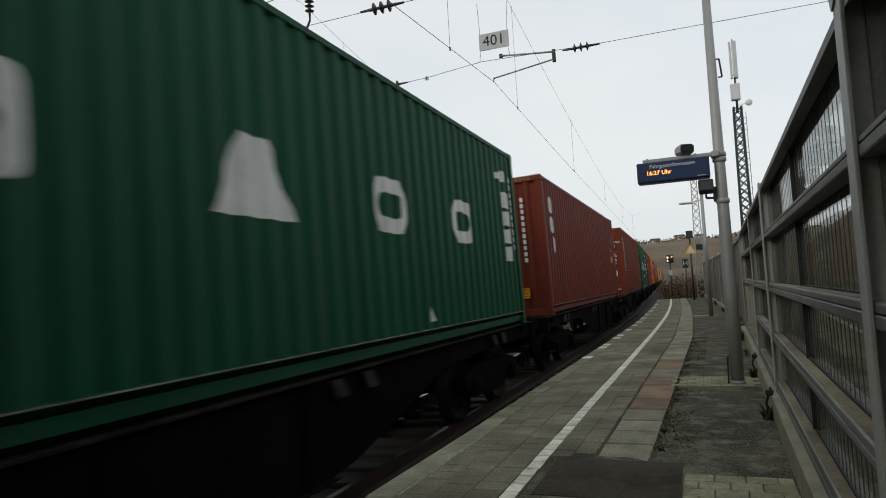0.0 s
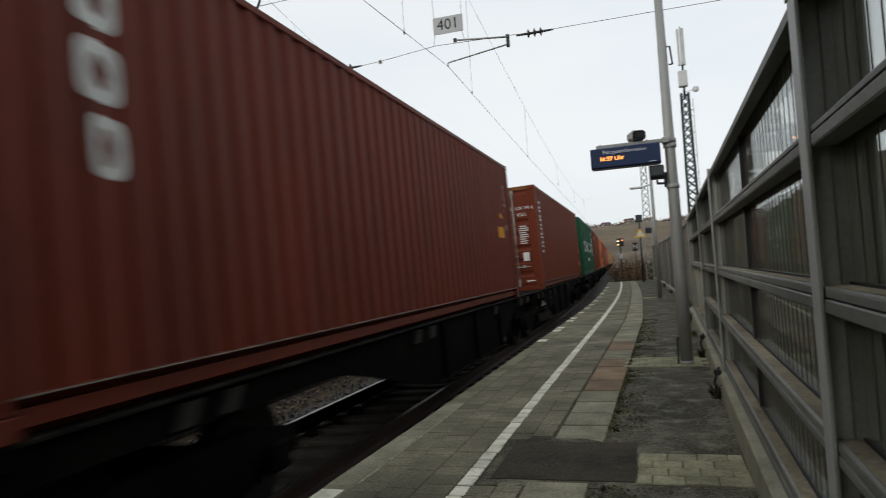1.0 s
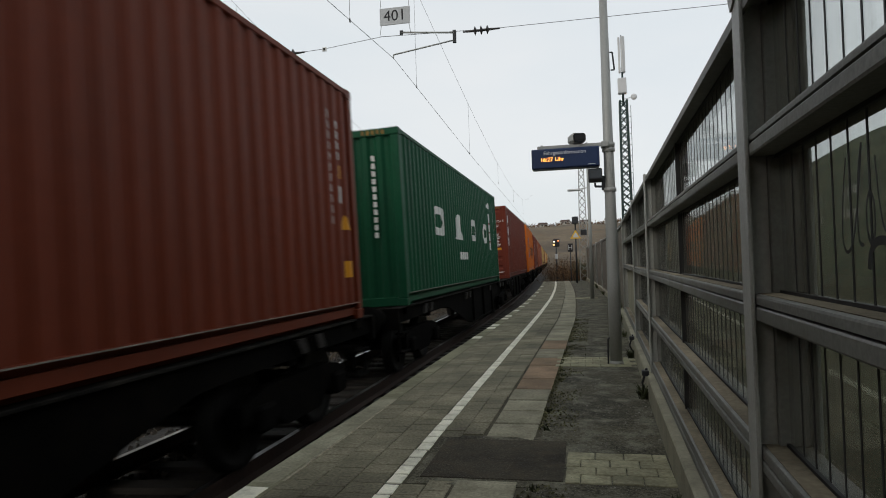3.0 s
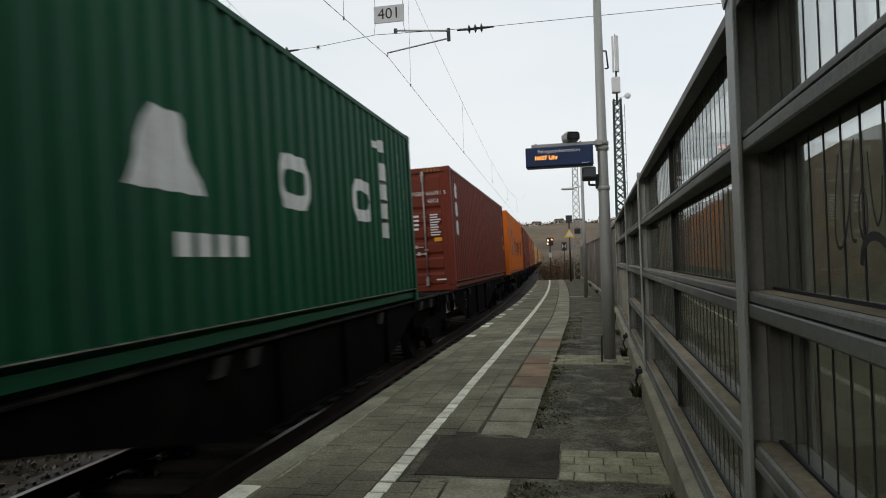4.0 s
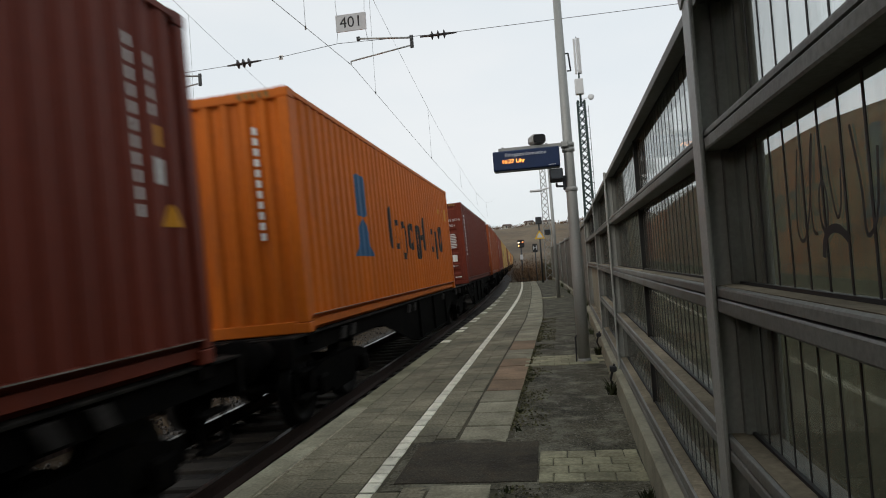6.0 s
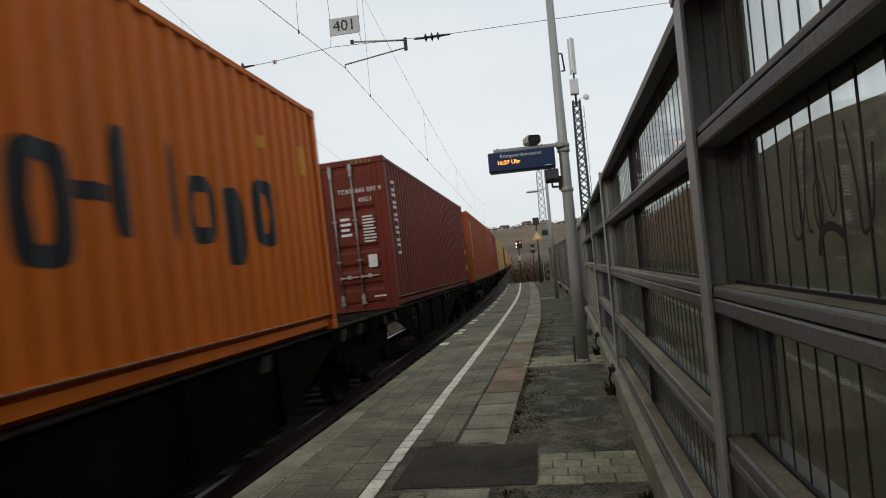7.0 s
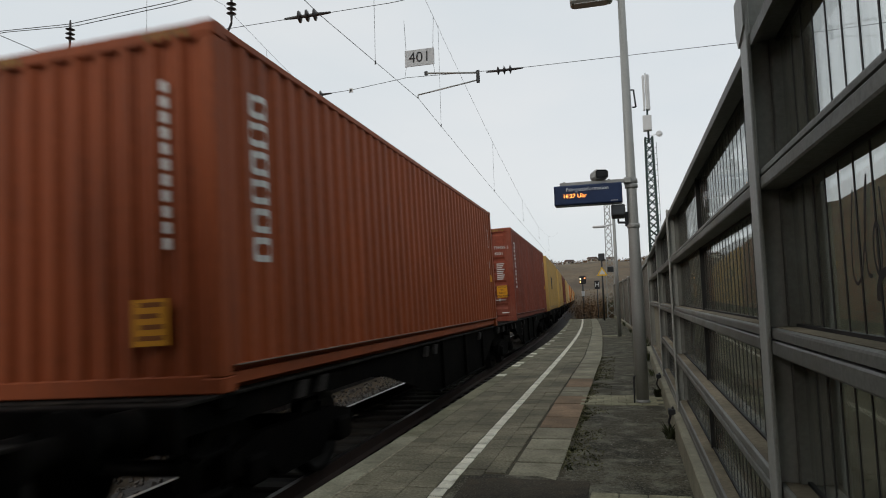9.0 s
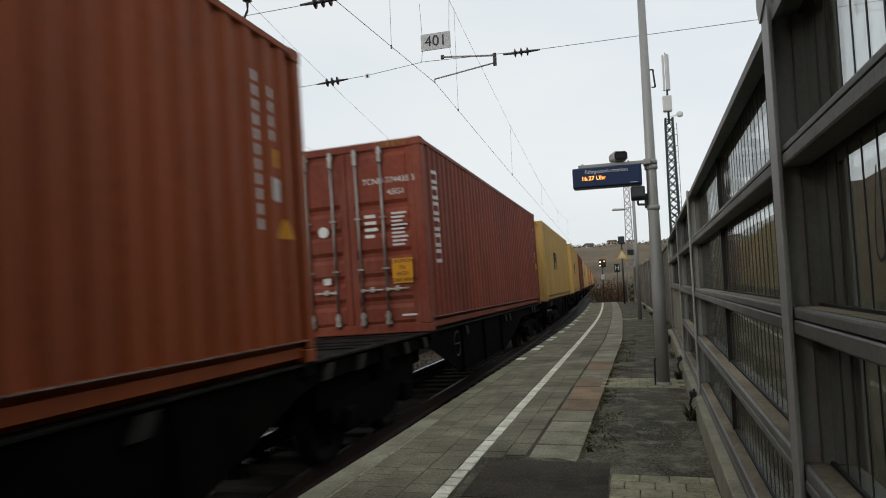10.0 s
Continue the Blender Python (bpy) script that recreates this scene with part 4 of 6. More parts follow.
        bm = bmesh.new()
        for i in range(11):
            z = 2.45 - i * 0.125
            add_box(bm, 0.74, 0.80, -LENGTH / 2 - 0.004, -LENGTH / 2 + 0.011, z - 0.085, z)
        tagged(part("serial_print", bm, WHITE, th, "upright row of small white print"), kind="stuff")
    return th


def side_print(th, name, mtl, shapes, label):
    """Paint on the side: a part for each shape, or one part of fine print."""
    lots = [shapes] if name in ("serial_print", "small_logo") else [[q] for q in shapes]
    for lot in lots:
        bm = bmesh.new()
        for f, args in lot:
            f(bm, *args)
        bmesh.ops.remove_doubles(bm, verts=bm.verts[:], dist=0.0005)
        bmesh.ops.recalc_face_normals(bm, faces=bm.faces[:])
        tagged(part(name, bm, mtl, th, label), kind="stuff" if lot is shapes else "")


def upright_logo(th, y, z_top, z_bot, n, seed):
    rng = random.Random(seed)
    h = (z_top - z_bot) / n
    side_print(th, "logo_print", WHITE, [(ring, (y - rng.uniform(0.0, 0.05), y + 0.25, z_top - (i + 0.84) * h, z_top - i * h, 5.0, 0.27)) for i in range(n)], "upright row of worn white blocks")


def rear_print(th, seed):
    sh = [(block, (11.36, 11.46, 2.5 - i * 0.125 - 0.09, 2.5 - i * 0.125)) for i in range(11)]
    sh += [(block, (11.60, 11.70, 2.4 - i * 0.125 - 0.09, 2.4 - i * 0.125)) for i in range(4)]
    sh += [(block, (11.60, 11.76, 1.42, 1.62))]
    side_print(th, "serial_print", WHITE, sh, "upright rows of small white print")
    marks = [(wedge, (11.68, 11.92, 1.1, 1.28, 0.05)), (block, (11.64, 11.76, 1.72, 1.88))]
    if seed == 2:
        marks = [(block, (10.92, 11.32, 1.27, 1.49)), (wedge, (11.0, 11.3, 1.68, 1.88, 0.05)), (block, (11.64, 11.76, 1.85, 2.0))]
    elif seed in (3, 7):
        marks.append((block, (11.74, 11.94, 0.52, 0.72)))
    side_print(th, "warning_label", LABEL_Y, marks, "small yellow warning sticker")


def front_label(th, x0, x1, z0, z1, mtl, label, words=(), out=0.0):
    bm = bmesh.new()
    add_box(bm, x0, x1, -LENGTH / 2 - 0.026 - out, -LENGTH / 2 - 0.021 - out, z0, z1)
    p = part("label_plate", bm, mtl, th, label)
    for i, w in enumerate(words):
        n = len(words)
        text_part("label_text", w, (z1 - z0) / n * 0.85, BLACK, p, Matrix.Translation(((x0 + x1) / 2, -LENGTH / 2 - 0.028, z1 - (i + 0.5) * (z1 - z0) / n)) @ FRONT, 0.001)


def front_triangle(th, x, z, w, h, mtl, label, out=0.0):
    bm = bmesh.new()
    y = -LENGTH / 2 - 0.026 - out
    a = [bm.verts.new((x + dx, y, z + dz)) for dx, dz in ((-w / 2, 0), (w / 2, 0), (w * 0.08, h), (-w * 0.08, h))]
    b = [bm.verts.new((v.co.x, y + 0.005, v.co.z)) for v in a]
    bm.faces.new(a)
    bm.faces.new(b[::-1])
    for i in range(4):
        bm.faces.new((a[i], a[i - 1], b[i - 1], b[i]))
    bmesh.ops.recalc_face_normals(bm, faces=bm.faces[:])
    part("warning_label", bm, mtl, th, label)


def wagon_meshes():
    """One half of an articulated flat wagon: y runs from the joint (front), over the shared bogie, to the buffered end."""
    fe, re = GAP_WIDE / 2 - 0.03, 0.46
    a, b = -LENGTH / 2 - fe, LENGTH / 2 + re
    top, f = 1.145, -LENGTH / 2
    under = [(-fe, 0.94), (-0.5, 0.94), (-0.1, 0.92), (0.2, 0.87), (0.5, 0.77), (1.0, 0.6), (1.4, 0.47), (1.7, 0.38), (1.95, 0.33), (5.9, 0.33), (6.3, 0.37), (7.0, 0.53), (7.9, 0.74), (8.6, 0.89), (9.1, 0.91), (9.6, 0.91), (12.192 + re, 0.91)]
    outline = [(a, top), (b, top)] + [(f + y, z) for y, z in under[::-1]]
    return fe, re, a, b, top, 0.91, 0.33, outline


def wagon():
    fe, re, a, b, top, sh, deep, outline = wagon_meshes()
    th = thing("container_wagon", "grimy black flat wagon with fish-belly side beams", "railway wagon", "wagons of the freight train")
    for sx in (1, -1):
        bm = bmesh.new()
        x0, x1 = (1.12, 1.14) if sx > 0 else (-1.14, -1.12)
        add_prism(bm, outline, x0, x1)
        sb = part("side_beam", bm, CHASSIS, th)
        bm = bmesh.new()
        add_box(bm, min(sx * 1.04, sx * 1.2), max(sx * 1.04, sx * 1.2), a, b, top - 0.02, top + 0.006, 0.005)
        part("top_flange", bm, DECK, sb)
        bm = bmesh.new()
        add_box(bm, min(sx * 1.04, sx * 1.2), max(sx * 1.04, sx * 1.2), -LENGTH / 2 + 1.95, -LENGTH / 2 + 5.9, deep - 0.02, deep, 0.004)
        part("bottom_flange", bm, CHASSIS, sb)
        for y in (-4.2, -2.4, -0.6):
            bm = bmesh.new()
            add_box(bm, min(sx * 1.141, sx * 1.19), max(sx * 1.141, sx * 1.19), y - 0.012, y + 0.012, deep, top - 0.02)
            part("stiffener", bm, CHASSIS, sb)
        for y in (-3.9, -0.1, 0.45, 4.3, 4.75, -6.4, -7.2):
            bm = bmesh.new()
            add_prism(bm, [(y - 0.13, top - 0.05), (y + 0.05, top - 0.05), (y + 0.13, top - 0.2), (y - 0.04, top - 0.2)], min(sx * 1.15, sx * 1.2), max(sx * 1.15, sx * 1.2))
            part("label_plate", bm, TAGPLATE, sb, "worn grimy lettering plate")
        bm = bmesh.new()
        cx = sx * 1.18
        n = 20
        for i in range(n):
            t0, t1 = 2 * math.pi * i / n, 2 * math.pi * (i + 1) / n
            add_tube(bm, (cx, -4.6 + 0.2 * math.cos(t0), 0.84 + 0.2 * math.sin(t0)), (cx, -4.6 + 0.2 * math.cos(t1), 0.84 + 0.2 * math.sin(t1)), 0.014, 0.014, 6)
        add_tube(bm, (cx, -4.8, 0.84), (cx, -4.4, 0.84), 0.01, 0.01, 6)
        add_tube(bm, (sx * 1.13, -4.6, 0.84), (cx, -4.6, 0.84), 0.02, 0.02, 6)
        part("brake_wheel", bm, WHEEL, th, "grimy hand brake wheel")
    for y0, y1, nm in ((a, -LENGTH / 2 + 0.9, "end_deck"), (LENGTH / 2 - 0.9, b, "end_deck")):
        bm = bmesh.new()
        add_box(bm, -1.04, 1.04, y0, y1, top - 0.03, top - 0.004, 0.004)
        for k in range(3):
            yy = y0 + (y1 - y0) * (k + 0.5) / 3
            add_box(bm, -1.03, 1.03, yy - 0.04, yy + 0.04, top - 0.004, top + 0.012, 0.004)
        part(nm, bm, DECK, th, "scuffed steel end deck")
    for y in (-4.2, -2.2, 0, 2.2, 4.2):
        bm = bmesh.new()
        add_box(bm, -1.12, 1.12, y - 0.07, y + 0.07, top - 0.3, top - 0.05)
        part("cross_member", bm, CHASSIS, th)
    bm = bmesh.new()
    add_box(bm, -0.28, 0.28, a + 0.1, b - 0.1, 0.72, 1.05)
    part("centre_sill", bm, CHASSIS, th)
    for y in (a, b):
        bm = bmesh.new()
        add_box(bm, -1.2, 1.2, y - 0.02, y + 0.06, 0.82, top, 0.01)
        part("headstock", bm, CHASSIS, th)
    for sx in (-0.875, 0.875):
        bm = bmesh.new()
        q = Matrix.Translation((sx, b, 1.0)) @ Matrix.Rotation(radians(-90), 4, "X")
        add_lathe(bm, [(0.14, 0.0), (0.14, 0.3), (0.09, 0.31), (0.09, 0.58), (0.22, 0.585), (0.23, 0.61), (0.12, 0.625)], q, 18)
        part("buffer", bm, CHASSIS, th)
    bm = bmesh.new()
    add_tube(bm, (0, b, 0.95), (0, b + 0.6, 0.93), 0.05, 0.04, 8)
    add_tube(bm, (0.2, b, 0.85), (0.16, b + 0.4, 0.6), 0.025, 0.025, 8)
    part("coupling", bm, CHASSIS, th)
    bm = bmesh.new()
    add_box(bm, -1.02, 1.02, a + 0.03, -LENGTH / 2 - 0.35, 0.6, 0.93, 0.03)
    add_box(bm, -0.8, 0.8, -LENGTH / 2 - 0.35, -LENGTH / 2 + 0.6, 0.66, 0.9, 0.03)
    part("pivot_beam", bm, CHASSIS, th)
    bm = bmesh.new()
    add_tube(bm, (0, a, 0.93), (0, a - 0.025, 0.93), 0.12, 0.12, 8)
    part("drawbar", bm, CHASSIS, th)
    for sx in (-1, 1):
        bm = bmesh.new()
        for z in (0.42, 0.72):
            add_box(bm, min(sx * 1.05, sx * 1.18), max(sx * 1.05, sx * 1.18), b - 0.62, b - 0.2, z, z + 0.03, 0.004)
        for y in (b - 0.6, b - 0.2):
            add_box(bm, min(sx * 1.1, sx * 1.13), max(sx * 1.1, sx * 1.13), y - 0.01, y + 0.02, 0.42, 0.82)
        part("step", bm, CHASSIS, th, "grimy shunter's step")
        for y in (-LENGTH / 2 + 0.09, LENGTH / 2 - 0.09):
            bm = bmesh.new()
            add_box(bm, min(sx * 1.05, sx * 1.2), max(sx * 1.05, sx * 1.2), y - 0.1, y + 0.1, top - 0.12, top + 0.009, 0.01)
            part("twistlock_seat", bm, CHASSIS, th)
    return th


WHEELS = []


def bogie(parent, y):
    bg_ = new("bogie")
    bm = bmesh.new()
    for sx in (-1, 1):
        x0, x1 = (0.93, 1.06) if sx > 0 else (-1.06, -0.93)
        add_prism(bm, [(-1.25, 0.62), (-0.75, 0.72), (0.75, 0.72), (1.25, 0.62), (1.25, 0.45), (0.62, 0.42), (0.4, 0.28), (-0.4, 0.28), (-0.62, 0.42), (-1.25, 0.45)], x0, x1)
        for wy in (-0.9, 0.9):
            add_box(bm, min(sx * 0.95, sx * 1.14), max(sx * 0.95, sx * 1.14), wy - 0.15, wy + 0.15, 0.34, 0.58, 0.03)
            add_tube(bm, (sx * 1.0, wy - 0.26, 0.42), (sx * 1.0, wy - 0.26, 0.62), 0.07, 0.07, 10)
            add_tube(bm, (sx * 1.0, wy + 0.26, 0.42), (sx * 1.0, wy + 0.26, 0.62), 0.07, 0.07, 10)
    add_box(bm, -0.93, 0.93, -0.2, 0.2, 0.42, 0.74, 0.02)
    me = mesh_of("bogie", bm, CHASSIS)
    bpy.data.objects.remove(bg_)
    fr = hang("bogie", me, parent, "", Matrix.Translation((0, y, 0)))
    wb = bmesh.new()
    q = Matrix.Rotation(radians(90), 4, "Y")
    add_tube(wb, (-0.95, 0, 0), (0.95, 0, 0), 0.08, 0.08, 12)
    for sx in (-1, 1):
        prof = [(0.09, -0.07), (0.14, -0.05), (0.40, -0.03), (0.46, -0.065), (0.46, 0.055), (0.495, 0.07), (0.495, 0.095), (0.42, 0.095), (0.38, 0.0), (0.14, 0.02), (0.09, 0.06)]
        if sx > 0:
            prof = [(r, -h) for r, h in prof][::-1]
        add_lathe(wb, prof, Matrix.Translation((sx * 0.77, 0, 0)) @ q, 24)
        for k in range(4):
            an = k * math.pi / 2
            add_tube(wb, (sx * 0.83, 0.25 * math.cos(an), 0.25 * math.sin(an)), (sx * 0.855, 0.25 * math.cos(an), 0.25 * math.sin(an)), 0.04, 0.04, 8)
    bmesh.ops.recalc_face_normals(wb, faces=wb.faces[:])
    wme = mesh_of("wheelset", wb, WHEEL)
    for wy in (-0.9, 0.9):
        hang("wheelset", wme, fr, "steel wheelset", Matrix.Translation((0, wy, 0.46)))
    return fr


def train():
    """Containers and wagons from the one beside the camera to the far tail; the even ones stand the other way round on their wagons."""
    plan = [("oxide", False), ("green", False), ("maroon", False), ("oxide", True), ("green", False), ("maroon", True), ("orange", False), ("maroon", True), ("brick", False), ("rose", True),
            ("yellow", False), ("yellow", False), ("maroon", True), ("yellow", False), ("sand", False), ("orange", True), ("yellow", False), ("brick", False), ("sand", False), ("yellow", True),
            ("orange", False), ("sand", False), ("maroon", False), ("yellow", False), ("sand", False), ("brick", False)]
    digits = {3: "TLLU 529 198 6", 5: "TGBU 616751 5", 7: "TCKU 645 097 9", 9: "TCNU 774435 5"}
    starts, y = {}, LEAD - 2 * LENGTH - GAP_SHORT - GAP_WIDE
    for k in range(len(plan)):
        starts[k] = y
        y += LENGTH + (GAP_WIDE if k % 2 == 0 else GAP_SHORT)
    first = wagon()
    bogie(first, LENGTH / 2 - 1.55)
    second = copy_thing(first, Matrix.Identity(4))
    for ob in [c for c in first.children if c.name.startswith("brake_wheel")]:
        bpy.data.objects.remove(ob)
    bogie(second, -LENGTH / 2 - GAP_WIDE / 2)
    out = []
    for k, (shade, doors) in enumerate(plan):
        c = container(shade, doors, k, digits.get(k, "4%02d 8%d7 %d" % (k, k % 10, k % 7)))
        wg = (second if k == 1 else copy_thing(second, Matrix.Identity(4))) if k % 2 else (first if k == 0 else copy_thing(first, Matrix.Identity(4)))
        out.append((c, wg, starts[k] + LENGTH / 2, k % 2 == 0))
        if k in (1, 4):
            side_print(c, "logo_print", WHITE, [(ring, (2.43, 3.34, 1.23, 1.81, 6.0, 0.26)), (wedge, (4.58, 5.5, 1.21, 1.80, 0.36)), (ring, (6.84, 7.63, 1.23, 1.80, 3.5, 0.27)), (ring, (9.02, 9.79, 1.23, 1.80, 3.5, 0.27))], "row of large worn white shapes")
            ly = 11.38 if k == 1 else 10.25
            side_print(c, "data_label", WHITE, [(block, (ly, ly + 0.42, 1.04 + i * 0.29, 1.30 + i * 0.29)) for i in range(4)] + [(block, (ly - 0.25, ly - 0.05, 2.36, 2.46)), (block, (ly + 0.05, ly + 0.35, 2.34, 2.52))], "white data label in four fields")
            side_print(c, "red_print", LABEL_R, [(block, (ly + 0.06, ly + 0.32, 1.265 + i * 0.29, 1.30 + i * 0.29)) for i in range(3)], "")
            side_print(c, "serial_print", WHITE, [(block, (11.35 + 0.5 * (k == 1), 11.45 + 0.5 * (k == 1), 2.45 - i * 0.125 - 0.09, 2.45 - i * 0.125)) for i in range(10)], "")
            side_print(c, "warning_label", LABEL_Y, [(block, (11.62, 11.74, 1.72, 1.88))], "")
            if k == 4:
                side_print(c, "small_logo", WHITE, [(block, (5.12 + i * 0.28, 5.34 + i * 0.28, 0.74, 0.92)) for i in range(4)], "row of small white shapes")
            else:
                side_print(c, "small_logo", WHITE, [(wedge, (8.05, 8.2, 0.28, 0.44, 0.1))], "")
        elif k in (2, 5):
            upright_logo(c, 0.72, 2.5 + 0.06 * (k == 5), 1.22, 3, k)
            rear_print(c, k)
        elif k in (3, 7, 8, 9):
            upright_logo(c, 0.58, 2.48, 0.98, 6, k)
            rear_print(c, k)
        elif k == 6:
            side_print(c, "logo_print", BLUE, [(wedge, (2.3, 3.26, 0.9, 1.5, 0.2)), (rounded, (2.45, 3.1, 1.52, 2.2, 3.0))], "large blue emblem shapes")
            spec = [(rounded, 4.55, 4.72, 1.05, 1.84), (ring, 4.95, 5.35, 1.05, 1.62), (ring, 5.5, 5.98, 0.85, 1.62), (ring, 6.2, 6.7, 1.05, 1.62), (ring, 6.98, 7.46, 0.85, 1.62), (block, 7.5, 7.86, 1.29, 1.41),
                    (rounded, 7.88, 8.06, 1.05, 1.84), (rounded, 8.55, 8.69, 1.05, 1.84), (ring, 8.8, 9.29, 1.04, 1.62), (rounded, 9.42, 9.85, 0.85, 1.58), (ring, 10.08, 10.56, 1.04, 1.74)]
            side_print(c, "lettering_print", BLACK, [(f, (p, q, z0, z1, 4.0, 0.28) if f is ring else (p, q, z0, z1)) for f, p, q, z0, z1 in spec], "row of plain dark shapes")
            side_print(c, "warning_label", LABEL_Y, [(block, (10.34, 10.46, 2.1, 2.23)), (block, (11.5, 11.66, 1.95, 2.3))], "")
        elif k in (10, 11, 13):
            side_print(c, "logo_print", BLACK, [(block, (3.7 + i * 0.5, 4.1 + i * 0.5, 1.2 + 0.3 * (i == 1), 1.9)) for i in range(3)], "dark plain shapes")
        if doors:
            if k in (3, 7):
                front_label(c, -0.60, -0.27, 1.94, 2.35, WHITE, "white company sticker")
                front_triangle(c, -0.435, 2.215, 0.16, 0.075, LABEL_R, "red-brown emblem shape", 0.004)
                for dz, w_ in ((0.02, 0.05), (-0.06, 0.13), (-0.10, 0.10)):
                    front_label(c, -0.435 - w_, -0.435 + w_, 2.12 + dz, 2.14 + dz, RUSTPRINT, "faded print on the sticker", (), 0.004)
                front_label(c, 0.74, 0.91, 0.81, 1.05, WHITE, "small white sticker")
                front_triangle(c, -0.41, 1.23, 0.20, 0.17, LABEL_Y, "yellow triangular warning sticker")
                front_label(c, -1.02, -0.84, 0.71, 0.99, PLATE, "grey approval plate")
            if k == 3:
                front_label(c, -0.50, -0.28, 0.66, 1.04, WHITE, "white paper notice")
                front_label(c, 0.28, 0.50, 0.17, 0.27, LABEL_Y, "small orange plate")
            if k == 7:
                front_label(c, -1.10, -0.92, 1.10, 1.17, WHITE, "small white sticker")
            if k == 5:
                bm = bmesh.new()
                for x in (-0.98, -0.78, -0.58):
                    add_box(bm, x, x + 0.16, -LENGTH / 2 - 0.008, -LENGTH / 2 - 0.004, 2.03, 2.30 - 0.06 * (x > -0.9))
                part("logo_print", bm, WHITE, c, "short row of white shapes")
                front_label(c, -1.05, -0.68, 1.49, 1.69, LABEL_Y, "yellow warning sticker")
                front_label(c, 0.78, 0.96, 1.15, 1.24, LABEL_Y, "small yellow sticker")
                front_label(c, -1.0, -0.78, 0.88, 1.2, PLATE, "grey approval plate")
            bm = bmesh.new()
            add_lathe(bm, [(0.085, 0.0), (0.085, 0.004)], Matrix.Translation((-0.66 if k == 3 else -0.42, -LENGTH / 2 - 0.003, 0.85 if k in (3, 7) else 1.59)) @ Matrix.Rotation(radians(90), 4, "X"), 16)
            part("round_sticker", bm, WHITE, c, "round white sticker")
            if k == 9:
                front_label(c, 0.67, 0.99, 0.73, 1.10, LABEL_Y, "yellow height warning label", ("CAUTION", "9'6", "HIGH", "CONTAINER"))
                front_label(c, -0.45, -0.33, 0.78, 0.88, WHITE, "small white sticker")
        if k in (2, 8):
            top = 0.59 if k == 2 else 0.74
            front_label(c, 0.46, 0.78, 0.38, top, LABEL_Y, "yellow warning label")
            for i in range(4):
                bm = bmesh.new()
                d = (top - 0.40) / 4
                add_box(bm, 0.50 + 0.03 * (i % 2), 0.74 - 0.04 * (i == 2), -LENGTH / 2 - 0.028, -LENGTH / 2 - 0.026, 0.40 + (i + 0.25) * d, 0.40 + (i + 0.7) * d)
                part("print_bar", bm, RUSTPRINT, c)
    return out


TRAIN = train()


